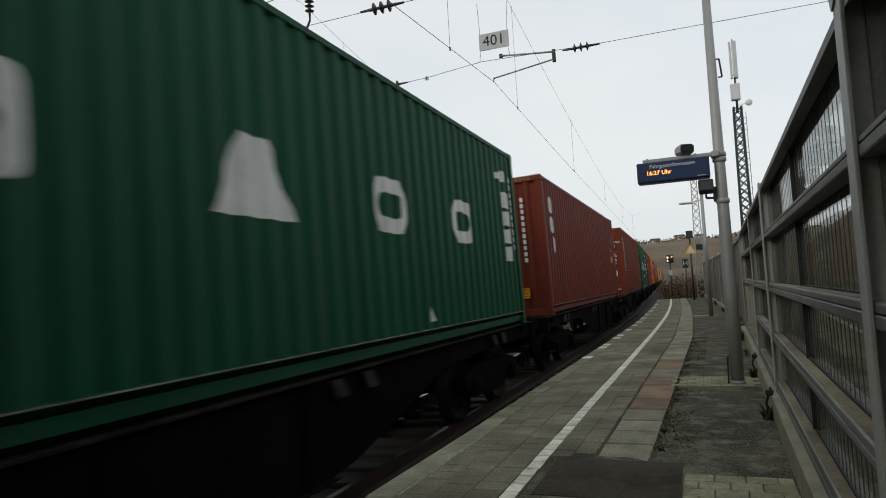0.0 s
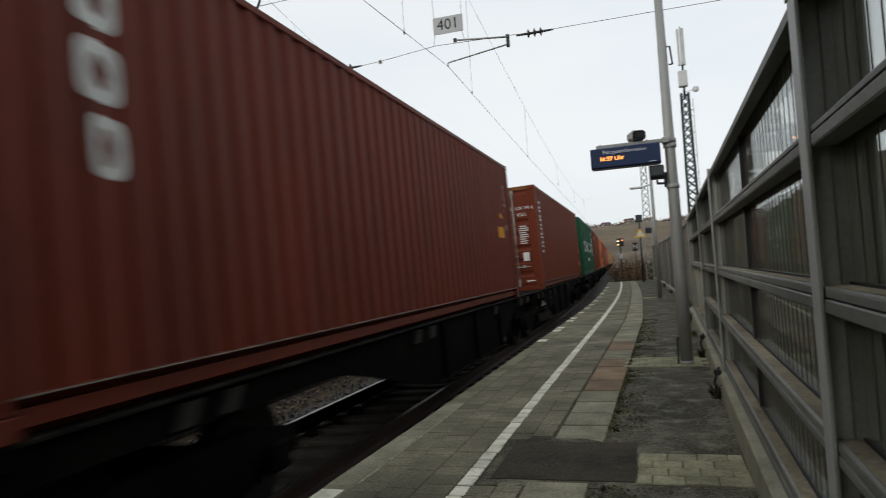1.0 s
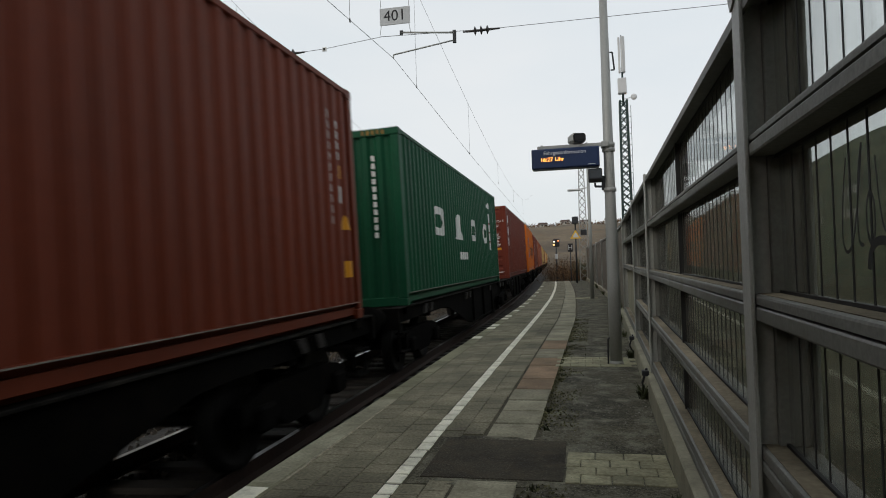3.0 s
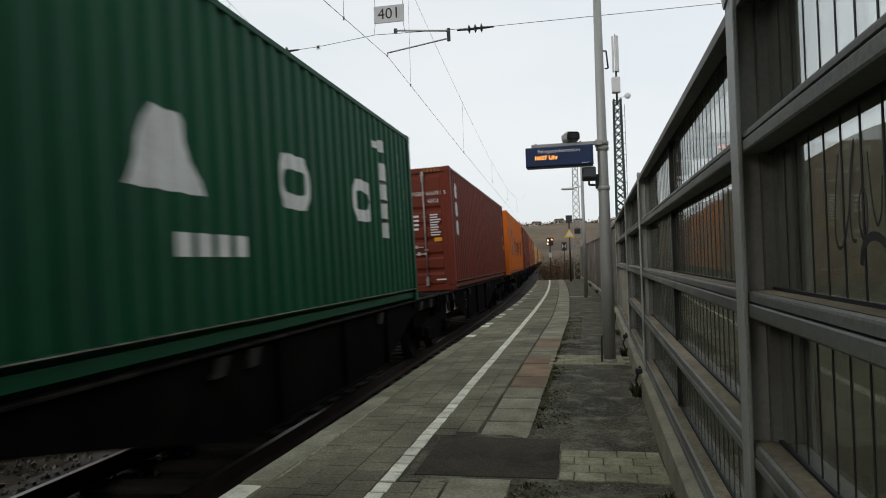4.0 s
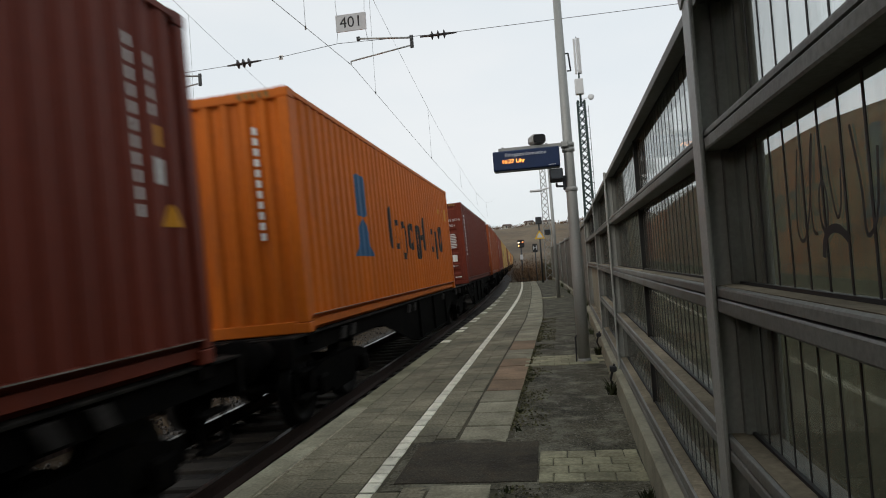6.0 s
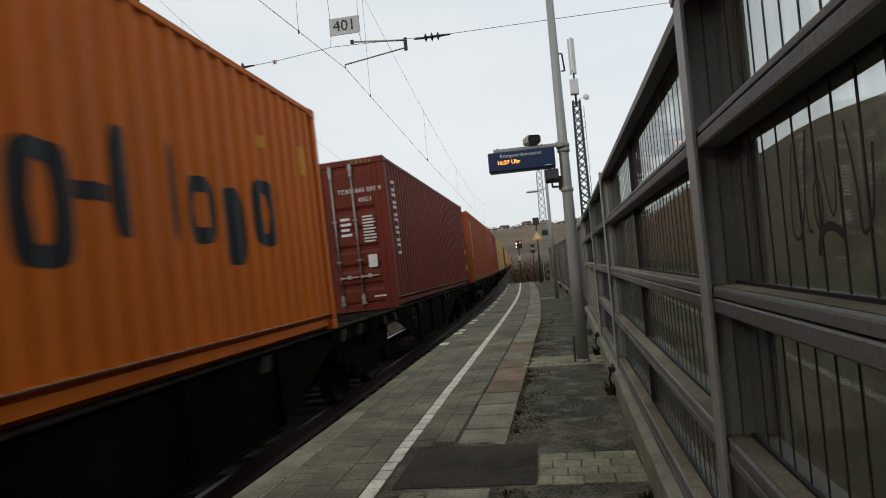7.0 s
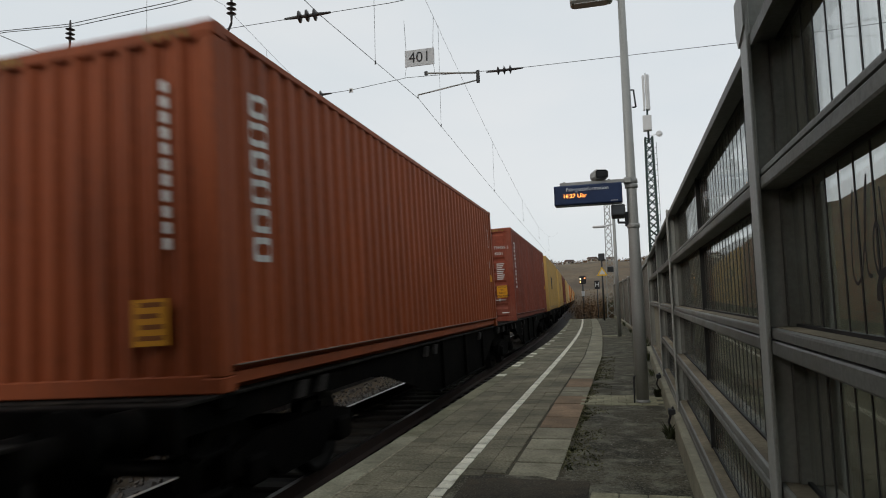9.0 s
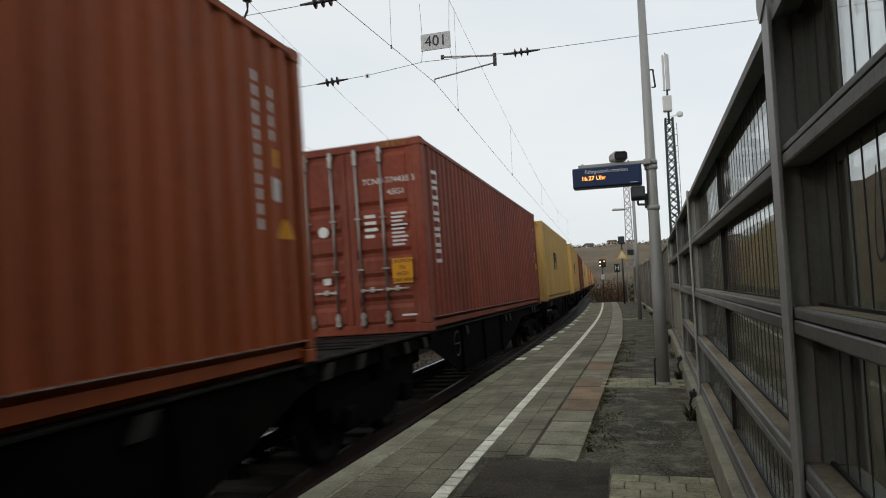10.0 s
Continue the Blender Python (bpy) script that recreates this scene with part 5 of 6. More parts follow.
# ---- overhead line ----
def catenary():
    def wire(name, pts, r, label, sub=1):
        bm = bmesh.new()
        for a, b in zip(pts, pts[1:]):
            add_tube(bm, a, b, r, r, 6)
        return solid(name, bm, WIRE, label, "overhead wire")

    for off, nm in ((0.0, "contact_wire"), (-5.15, "contact_wire")):
        wire(nm, [(off - 0.15, -40, 5.9), (off - 0.15, 8.5, 5.93), (off - 0.16, 14, 6.24 + off * 0.05), (off - 0.25, 24.8, 5.75), (off - 0.95, 48, 5.6), (off - 2.2, 76, 5.75), (off - 5.0, 140, 5.6), (off - 8.7, 220, 5.6)], 0.0055, "thin dark contact wire above the track")
        pts = [(off - 0.2, 14 - 60 * (1 - u) ** 1, 9.3 - 3.0 * (1 - (2 * u - 1) ** 2)) for u in (0, 0.2, 0.4, 0.6, 0.8, 1.0)]
        pts += [(off - 0.2 + shift(y) * 0.7, y, 6.55 + 2.75 * ((y - 46) / 32) ** 2) for y in (17, 20.4, 26.3, 34, 46, 58, 70, 78)]
        wire("messenger_wire", pts, 0.0045, "thin sagging messenger wire")
        for y in (-9, 2, 11.1, 16.2, 24.8, 35, 46, 58):
            zc = 5.93 + 0.31 * max(0, min(1, (y - 8.5) / 5.5)) if y < 14 else 6.24 - 0.49 * min(1, (y - 14) / 10.8)
            zm = 9.3 - 3.0 * (1 - (2 * (1 - (14 - y) / 60) - 1) ** 2) if y < 14 else 6.55 + 2.75 * ((y - 46) / 32) ** 2
            x = off - 0.18 + (shift(y) * 0.7 if y > 18 else 0)
            bm = bmesh.new()
            add_tube(bm, (x, y, zc), (x, y, max(zm, zc + 0.3)), 0.004, 0.004, 5)
            add_tube(bm, (x, y, zc - 0.02), (x, y, zc + 0.05), 0.016, 0.016, 6)
            solid("dropper", bm, WIRE, "thin dropper wire with a clamp", "overhead wire", "droppers of the overhead line")
    wire("cross_span", [(-16, 14, 7.3), (-8.07, 14, 6.34), (-6.55, 14, 6.47), (-5.1, 14, 6.53), (-2.78, 14, 6.60), (-1.84, 14, 6.64), (-0.44, 14, 6.78), (2.1, 14, 6.70), (7.0, 14, 6.69), (16, 14, 6.9)], 0.006, "thin cross-span wire over both tracks")
    wire("cross_span", [(-14, 9.3, 6.3), (-2.13, 9.3, 6.31), (0.72, 9.3, 6.34), (5, 9.3, 6.6), (11, 9.3, 7.2)], 0.005, "thin cross-span wire over both tracks")
    for d in (0.0, 0.16):
        wire("upper_span", [(-14, 9.3 + d, 6.93 + d * 0.3), (-7.2, 9.3 + d, 6.93 + d * 0.3), (-5.57, 9.3 + d, 6.85 + d * 0.2), (-3.44, 9.3 + d, 6.96 + d * 0.2), (-2.2, 9.3 + d, 7.1), (0.6, 9.3 + d, 7.6), (6, 9.3 + d, 8.4)], 0.007, "paired upper span wires")
    for x in (-15.5, 15.5):
        th = thing("overhead_line_mast", "grey steel mast carrying the cross-span wires", "mast", "", pose(x, 13, -0.95))
        bm = bmesh.new()
        add_tube(bm, (0, 0, 0), (0, 0, 11), 0.16, 0.11, 12)
        part("pole", bm, GALV, th)

    def insulator(m, label):
        th = thing("insulator", label, "insulator", "insulators of the overhead line", m)
        bm = bmesh.new()
        add_lathe(bm, [(0.018, -0.42), (0.03, -0.2), (0.03, 0.2), (0.018, 0.42)], Matrix.Identity(4), 8)
        part("rod", bm, CERAMIC, th)
        for k in (-0.14, 0.0, 0.14):
            bm = bmesh.new()
            add_lathe(bm, [(0.03, k - 0.035), (0.06, k - 0.025), (0.105, k - 0.005), (0.06, k + 0.015), (0.03, k + 0.03)], Matrix.Identity(4), 14)
            part("disc", bm, CERAMIC, th)

    side = Matrix.Rotation(radians(90), 4, "Y")
    for x, y, z, tilt in ((1.9, 14, 6.69, 0), (-2.78, 14, 6.60, -2), (-8.07, 14, 6.34, -4), (-0.73, 9.3, 6.33, 0)):
        insulator(Matrix.Translation((x, y, z)) @ Matrix.Rotation(radians(tilt), 4, "Y") @ side, "dark ribbed insulator on the cross-span wire")
    for x in (-2.17, -5.56):
        insulator(Matrix.Translation((x, 9.3, 6.66)) @ Matrix.Diagonal((0.8, 0.8, 0.62, 1)), "dark ribbed insulator hanging from the span wires")
        bm = bmesh.new()
        add_tube(bm, (x, 9.3, 6.4), (x - 0.1, 9.3, 6.2), 0.02, 0.02, 6)
        solid("wire_hook", bm, DARKBOX, "dark hook holding the wire", "hook")
    for off, drop, words in ((0.0, 0.0, "401"), (-5.2, -0.27, "402")):
        th = thing("track_number_sign", "grey number plate hung on the cross-span wires", "sign", "number plates on the overhead line", pose(off - 0.1, 13.97, 7.22 + drop, 0, 0, 0))
        bm = bmesh.new()
        add_box(bm, -0.36, 0.36, -0.012, 0.012, -0.2, 0.2, 0.006)
        part("plate", bm, SIGNWHITE, th)
        text_part("number", words, 0.36, BLACK, th, Matrix.Translation((0, -0.014, 0.0)) @ FRONT)
        for sx in (-0.33, 0.33):
            bm = bmesh.new()
            add_tube(bm, (sx, 0, 0.19), (sx * 1.1, 0, 0.95), 0.005, 0.005, 5)
            part("hanger", bm, WIRE, th)
            bm = bmesh.new()
            add_tube(bm, (sx, 0, -0.19), (sx * 1.12, 0, -0.45), 0.005, 0.005, 5)
            part("tie", bm, WIRE, th)
        th = thing("registration_arm", "thin grey registration arm holding the contact wire", "bracket", "", pose(off, 14, drop))
        bm = bmesh.new()
        add_tube(bm, (0.05, 0, 6.83), (1.29, 0, 6.70), 0.022, 0.022, 8)
        part("upper_tube", bm, GALV, th)
        bm = bmesh.new()
        add_tube(bm, (-0.17, 0, 6.33), (1.27, 0, 6.53), 0.018, 0.018, 8)
        add_tube(bm, (-0.17, 0, 6.33), (-0.17, 0, 6.24), 0.014, 0.014, 6)
        part("lower_tube", bm, GALV, th)
        bm = bmesh.new()
        add_box(bm, 1.24, 1.32, -0.02, 0.02, 6.46, 6.76, 0.01)
        add_box(bm, 0.0, 0.08, -0.02, 0.02, 6.78, 6.88, 0.01)
        part("clamp", bm, DARKBOX, th)
    th = thing("small_plate", "small square white plate on the span wire", "sign", "", pose(-1.85, 13.98, 6.62))
    bm = bmesh.new()
    add_box(bm, -0.05, 0.05, -0.01, 0.01, -0.05, 0.05, 0.004)
    part("plate", bm, WHITE, th)
    bm = bmesh.new()
    add_box(bm, -0.02, 0.02, -0.014, -0.011, -0.03, 0.03)
    part("mark", bm, BLACK, th)


catenary()


# ---- far end of the platform ----
def lattice(th, mtl, h, w0, w1, n, r=0.02, bars_r=0.012):
    """Four tapering legs with crossed bracing, each a part of its own."""
    def at(k, f):
        w = w0 + (w1 - w0) * f
        return Vector((w / 2 * (1, -1, -1, 1)[k], w / 2 * (1, 1, -1, -1)[k], h * f))
    for k in range(4):
        bm = bmesh.new()
        add_tube(bm, at(k, 0), at(k, 1), r, r, 6)
        part("leg", bm, mtl, th)
        bm = bmesh.new()
        for i in range(n):
            a, b = i / n, (i + 1) / n
            add_tube(bm, at(k, a), at((k + 1) % 4, b), bars_r, bars_r, 4)
            add_tube(bm, at((k + 1) % 4, a), at(k, b), bars_r, bars_r, 4)
        tagged(part("bracing", bm, mtl, th), kind="stuff")


def far_end():
    th = thing("lattice_mast", "slim galvanised lattice mast beside the platform end", "mast", "", pose(4.05, 46.6, -0.4))
    lattice(th, GALV, 9.9, 0.62, 0.3, 20, 0.028, 0.014)
    th = thing("platform_lamp", "thin grey platform lamp with a flat head", "street lamp", "", pose(4.25, 24.5, 0))
    bm = bmesh.new()
    add_tube(bm, (0, 0, 0), (0, 0, 5.2), 0.075, 0.05, 14)
    part("pole", bm, GALV, th)
    bm = bmesh.new()
    add_tube(bm, (0, 0, 4.15), (-0.3, 0, 4.1), 0.03, 0.025, 8)
    add_box(bm, -0.78, -0.28, -0.11, 0.11, 4.03, 4.11, 0.03)
    part("lamp_head", bm, ANTENNA, th)
    th = thing("warning_sign_post", "dark post with a yellow warning triangle and a box lamp", "sign post", "", pose(3.56, 42, 0))
    bm = bmesh.new()
    add_tube(bm, (0, 0, -0.4), (0, 0, 3.8), 0.06, 0.05, 10)
    part("post", bm, DARKBOX, th)
    bm = bmesh.new()
    add_box(bm, -0.2, 0.2, -0.2, 0.2, 3.75, 4.2, 0.03)
    part("box", bm, DARKBOX, th)
    for s, y, mtl, nm in ((0.33, -0.09, SIGNYEL, "triangle"), (0.2, -0.105, SIGNWHITE, "triangle_field")):
        bm = bmesh.new()
        vs = [bm.verts.new((x * s, y + d, 3.0 + z * s)) for d in (0, 0.012) for x, z in ((-1, -0.6), (1, -0.6), (0, 1.1))]
        bm.faces.new(vs[:3])
        bm.faces.new(vs[:2:-1])
        for i in range(3):
            j = (i + 1) % 3
            bm.faces.new((vs[i], vs[i + 3], vs[j + 3], vs[j]))
        bmesh.ops.recalc_face_normals(bm, faces=bm.faces[:])
        part(nm, bm, mtl, th)
    th = thing("floodlight", "small black floodlight on the lattice mast", "floodlight", "", pose(4.08, 44.5, 3.3))
    bm = bmesh.new()
    add_prism(bm, [(-0.15, 0.15), (0.1, 0.2), (0.12, -0.1), (-0.08, -0.2)], -0.2, 0.2)
    part("housing", bm, DARKBOX, th)
    bm = bmesh.new()
    add_tube(bm, (0, 0.1, 0), (0, 2.05, 0), 0.03, 0.03, 6)
    part("arm", bm, DARKBOX, th)
    th = thing("railway_signal", "dark railway signal with two upper lights and one lower light", "signal", "", pose(1.82, 55, -0.95))
    bm = bmesh.new()
    add_tube(bm, (0, 0, 0), (0, 0, 3.6), 0.07, 0.06, 10)
    part("post", bm, DARKBOX, th)
    bm = bmesh.new()
    add_box(bm, -0.27, 0.29, -0.1, 0.1, 3.55, 4.2, 0.05)
    part("screen", bm, BLACK, th)
    for x, z, mtl in ((-0.16, 3.98, LAMP_W), (0.17, 4.03, LAMP_R), (-0.18, 3.7, LAMP_Y)):
        bm = bmesh.new()
        add_lathe(bm, [(0.06, 0), (0.06, 0.03), (0.045, 0.05)], Matrix.Translation((x, -0.1, z)) @ Matrix.Rotation(radians(90), 4, "X"), 14)
        part("light", bm, mtl, th)
    bm = bmesh.new()
    add_box(bm, -0.12, 0.12, -0.09, -0.07, 2.55, 2.95, 0.01)
    part("mast_plate", bm, SIGNWHITE, th)
    th = thing("stop_sign", "dark board with a white stop mark on a post", "sign", "", pose(3.1, 48, -0.95))
    bm = bmesh.new()
    add_tube(bm, (0, 0, 0), (0, 0, 3.3), 0.04, 0.04, 8)
    part("post", bm, DARKBOX, th)
    bm = bmesh.new()
    add_box(bm, -0.18, 0.18, -0.06, -0.03, 3.0, 3.6, 0.01)
    part("board", bm, BLACK, th)
    text_part("mark", "H", 0.46, SIGNWHITE, th, Matrix.Translation((0, -0.064, 3.3)) @ FRONT)
    # antenna mast behind the barrier
    th = thing("antenna_mast", "tall green lattice antenna mast with white panels", "antenna mast", "", pose(8.0, 60, -0.95))
    lattice(th, MAST_G, 16.5, 0.9, 0.6, 24, 0.09, 0.04)
    bm = bmesh.new()
    add_tube(bm, (0, 0, 16.0), (0, 0, 19.4), 0.10, 0.08, 10)
    part("pole", bm, MAST_G, th)
    for k in range(3):
        a = k * 2.09 + 0.5
        bm = bmesh.new()
        add_box(bm, -0.17, 0.17, -0.09, 0.09, 19.0, 22.2, 0.03, Matrix.Rotation(a, 4, "Z") @ Matrix.Translation((0, -0.22, 0)))
        part("panel_antenna", bm, ANTENNA, th)
    bm = bmesh.new()
    add_tube(bm, (0, 0, 19.3), (0, 0, 22.4), 0.05, 0.04, 8)
    part("spike", bm, MAST_G, th)
    bm = bmesh.new()
    add_box(bm, -0.42, 0.32, -0.3, 0.3, 17.1, 18.5, 0.06)
    part("equipment_box", bm, ANTENNA, th)
    bm = bmesh.new()
    add_tube(bm, (0.1, -0.1, 16.6), (0.75, -0.2, 16.7), 0.03, 0.03, 6)
    add_lathe(bm, [(0.28, 0.0), (0.28, 0.06), (0.1, 0.14)], Matrix.Translation((0.9, -0.25, 16.7)) @ Matrix.Rotation(radians(80), 4, "X"), 16)
    part("dish", bm, ANTENNA, th)
    bm = bmesh.new()
    for i in range(30):
        add_box(bm, 0.38, 0.62, -0.02, 0.02, 1.0 + i * 0.5, 1.03 + i * 0.5)
    add_box(bm, 0.60, 0.64, -0.02, 0.02, 0.5, 16.0)
    part("ladder", bm, MAST_G, th)


far_end()


def beyond():
    """The opposite platform, the bank, trees and houses on the far side of the tracks; bushes behind the barrier and past the platform."""
    bm = bmesh.new()
    prev = None
    for y in range(-30, 61, 3):
        s = shift(y)
        ring = [bm.verts.new((x + s, y, z)) for x, z in ((-7.7, -1.0), (-7.7, -0.05), (-7.66, 0.0), (-10.8, 0.0), (-10.8, -1.0))]
        if prev:
            for i in range(4):
                bm.faces.new((prev[i], prev[i + 1], ring[i + 1], ring[i]))
        prev = ring
    bmesh.ops.recalc_face_normals(bm, faces=bm.faces[:])
    solid("platform_opposite", bm, KERB, "grey low platform across the tracks", "platform", kind="structure")
    bm = bmesh.new()
    rows = []
    for j in range(46):
        y = -60 + j * 5
        rows.append([bm.verts.new((x, y, z + 0.25 * noise.noise(Vector((x * 0.4, y * 0.2, 0))))) for x, z in ((-10.9, -0.98), (-14, -0.3), (-18, 1.6), (-24, 2.2), (-60, 2.6), (-120, 3.0))])
    for a, b in zip(rows, rows[1:]):
        for i in range(5):
            bm.faces.new((a[i], a[i + 1], b[i + 1], b[i])).smooth = True
    bmesh.ops.recalc_face_normals(bm, faces=bm.faces[:])
    solid("bank", bm, EARTH, "dark brown earth bank across the tracks", "bank", kind="structure")
    tree(3, -19.5, 30, 8.2, 3.2, 9000, LEAF_Y, "slim birch in yellow autumn leaf", 0.10, 1.4, 0.75)
    tree(4, -18.2, 26.5, 6.2, 2.4, 9000, LEAF_Y, "small tree in dense yellow autumn leaf", 0.11, 1.2, 0.8)
    tree(6, -27, 34, 9, 4.5, 300, LEAF_B, "nearly bare tree with dark branches", 0.07, 2.0)
    tree(7, -26, 22, 8, 3.6, 3000, LEAF_Y, "tree in yellow autumn leaf", 0.09, 2.0)
    tree(8, -24, 44, 9, 4.0, 2600, LEAF_B, "tree in brown autumn leaf", 0.1, 2.0)
    tree(9, -22, 14, 8, 3.5, 3000, LEAF_Y, "tree in yellow autumn leaf", 0.09, 2.0)
    # flat-fronted office block behind the trees
    th = thing("office_block", "pale grey office block with dark window bands", "building", "", pose(-46, 44, 1.5, 0, 0, 28))
    bm = bmesh.new()
    add_box(bm, -14, 14, -6, 6, 0, 10.5, 0.05)
    part("wall", bm, SIGNWHITE, th)
    bm = bmesh.new()
    add_box(bm, -14.2, 14.2, -6.2, 6.2, 10.5, 10.9, 0.05)
    part("roof", bm, GALV, th)
    for f in range(4):
        for k in range(9):
            bm = bmesh.new()
            add_box(bm, -13 + k * 2.95, -10.9 + k * 2.95, -6.06, -5.9, 1.0 + f * 2.45, 1.9 + f * 2.45, 0.02)
            part("window", bm, WINDOW, th)
    for k in range(4):
        bm = bmesh.new()
        add_box(bm, -10.7 + k * 7, -10.1 + k * 7, -6.5, -6.07, 0, 10.4, 0.02)
        part("pillar", bm, DECK, th)
    pts = [(-17.6, 24.6, 1.2, 1.5, 900), (-17.9, 27.4, 1.3, 1.9, 1300), (-18.6, 30.2, 1.4, 1.8, 1200), (-18.0, 33.0, 1.3, 1.5, 900), (-18.4, 21.0, 1.3, 1.3, 700)]
    bush_row("bush", "low yellow autumn growth under the birches", pts, LEAF_Y, 14, 0.09)
    # bushes beyond the platform end
    rng = random.Random(11)
    pts = [(3.0 + rng.uniform(-0.6, 1.8) + shift(y), y, -0.95, rng.uniform(1.3, 2.3), 620) for y in (49, 51, 54, 57, 61, 65, 70, 76, 84)]
    bush_row("bush", "brown and green autumn bush past the platform end", pts, LEAF_B, 12, 0.06)
    pts = [(4.2 + rng.uniform(-0.4, 0.4), y, -0.95, rng.uniform(1.4, 2.3), 700) for y in (52, 58, 65, 75, 88)]
    bush_row("bush", "tall dull green bush past the platform end", pts, LEAF_G, 13, 0.07)
    bm = bmesh.new()
    rows = []
    for q in range(60):
        y = -40 + q * 2.0
        lift = 1.0 + 0.7 * max(0.0, min(1.0, (8.0 - y) / 14.0))
        rows.append([bm.verts.new((x, y, z * (lift if z > 1.5 else 1.0) + 0.45 * noise.noise(Vector((x * 0.5, y * 0.3, 2.0))) * (z > 0))) for x, z in ((5.6, -0.97), (6.4, -0.5), (8.0, 1.4), (10.5, 3.8), (13.0, 5.1), (18, 5.4), (60, 5.6))])
    for a, b in zip(rows, rows[1:]):
        for k in range(6):
            bm.faces.new((a[k], a[k + 1], b[k + 1], b[k])).smooth = True
    bmesh.ops.recalc_face_normals(bm, faces=bm.faces[:])
    solid("embankment", bm, GRASS, "dull green grass embankment behind the barrier", "bank", kind="structure")
    # woods and houses along the far ridge
    bm, wb = bmesh.new(), random.Random(15)
    for i in range(190):
        x = -95 + i * 0.95 + wb.uniform(-1, 1)
        y = 474 + wb.uniform(-8, 6)
        rise = 1.3 + 1.6 * noise.noise(Vector((x * 0.09, 7.0, 0)))
        leaf_cloud(bm, (x, y, hill_z(x + 0.0002 * (y - 170) ** 2, y) + max(0.1, rise)), 2.0, 26, 0.55, wb, 0.9)
    solid("ridge_woods", bm, LEAF_B, "bare brown woods along the far ridge", "woods", kind="stuff")
    for i in range(6):
        x = -50 + i * 15 + wb.uniform(-5, 5)
        th = thing("house", "small pale house with a brown roof on the far ridge", "house", "houses on the ridge", pose(x, 470, hill_z(x + 18, 470) + 0.2, 0, 0, wb.uniform(-25, 25)))
        w, h = wb.uniform(2.0, 3.2), wb.uniform(2.2, 3.0)
        bm = bmesh.new()
        add_box(bm, -w, w, -2.5, 2.5, -3, h)
        part("wall", bm, RENDER_W, th)
        bm = bmesh.new()
        add_prism(bm, [(-2.9, h), (2.9, h), (0, h + 1.4)], -w - 0.3, w + 0.3)
        part("roof", bm, ROOF, th)
        for k in (-0.5, 0.5):
            bm = bmesh.new()
            add_box(bm, w * k - 0.5, w * k + 0.5, -2.6, -2.48, 0.8, 2.0)
            part("window", bm, WINDOW, th)


beyond()


def sky_blockers():
    """Unseen roof and wall added to close the place behind and shade the train."""
    bm = bmesh.new()
    # Reaches just past the camera, so less sky lights the near containers.
    add_box(bm, 1.9, 5.15, -34, 0.6, 3.6, 3.85, 0.03)
    solid("platform_roof", bm, DARKBOX, "dark flat roof, unseen, added to block the sky", "roof", kind="structure")
    bm = bmesh.new()
    add_box(bm, 5.2, 5.5, -34, -3.8, -0.9, 3.6, 0.02)
    solid("wall_station", bm, RENDER_W, "plain rendered wall, unseen, added behind the camera", "wall", kind="structure")
    for y in (-6, -13, -20, -27):
        bm = bmesh.new()
        add_box(bm, 3.9, 4.1, y - 0.1, y + 0.1, -0.02, 3.6, 0.01)
        solid("roof_post", bm, POSTMETAL, "grey steel post of the added unseen roof", "post")


sky_blockers()


def weeds():
    """Tufts in joints and at the foot of the barrier."""
    rng = random.Random(21)

    bm = bmesh.new()

    def tuft(x, y, n, h):
        for _ in range(n):
            a, r = rng.uniform(0, 6.3), rng.uniform(0, 0.05)
            b = Vector((x + r * math.cos(a), y + r * math.sin(a), -0.01))
            t = b + Vector((rng.uniform(-0.6, 0.6) * h, rng.uniform(-0.6, 0.6) * h, h * rng.uniform(0.5, 1.2)))
            w = Vector((-math.sin(a), math.cos(a), 0)) * 0.006
            m = b.lerp(t, 0.55) + Vector((0, 0, 0.1 * h))
            v = [bm.verts.new(p) for p in (b - w, b + w, m + w, m - w, t)]
            bm.faces.new(v[:4])
            bm.faces.new((v[3], v[2], v[4]))

    for y, h, n in ((6.55, 0.16, 60), (9.45, 0.14, 55), (3.5, 0.06, 30), (12.1, 0.12, 40), (15, 0.2, 60), (17.0, 0.32, 120), (18.2, 0.35, 120), (21, 0.2, 50), (27, 0.2, 50), (33, 0.25, 60)):
        tuft(fence_x(y) - 0.05, y, n, h)
    for y, dx in ((3.1, 0.5), (3.4, 0.46), (3.7, 0.52), (5.2, 0.5), (5.9, 0.47), (7.6, 0.49), (7.9, 0.52), (8.3, 0.48), (10.6, 0.5), (11.4, 0.48), (13.0, 0.5)):
        tuft(slab_x(y) + dx, y, 26, 0.035)
    solid("weeds", bm, LEAF_G, "dull green weeds in joints and along the barrier", "weeds", kind="stuff")


weeds()


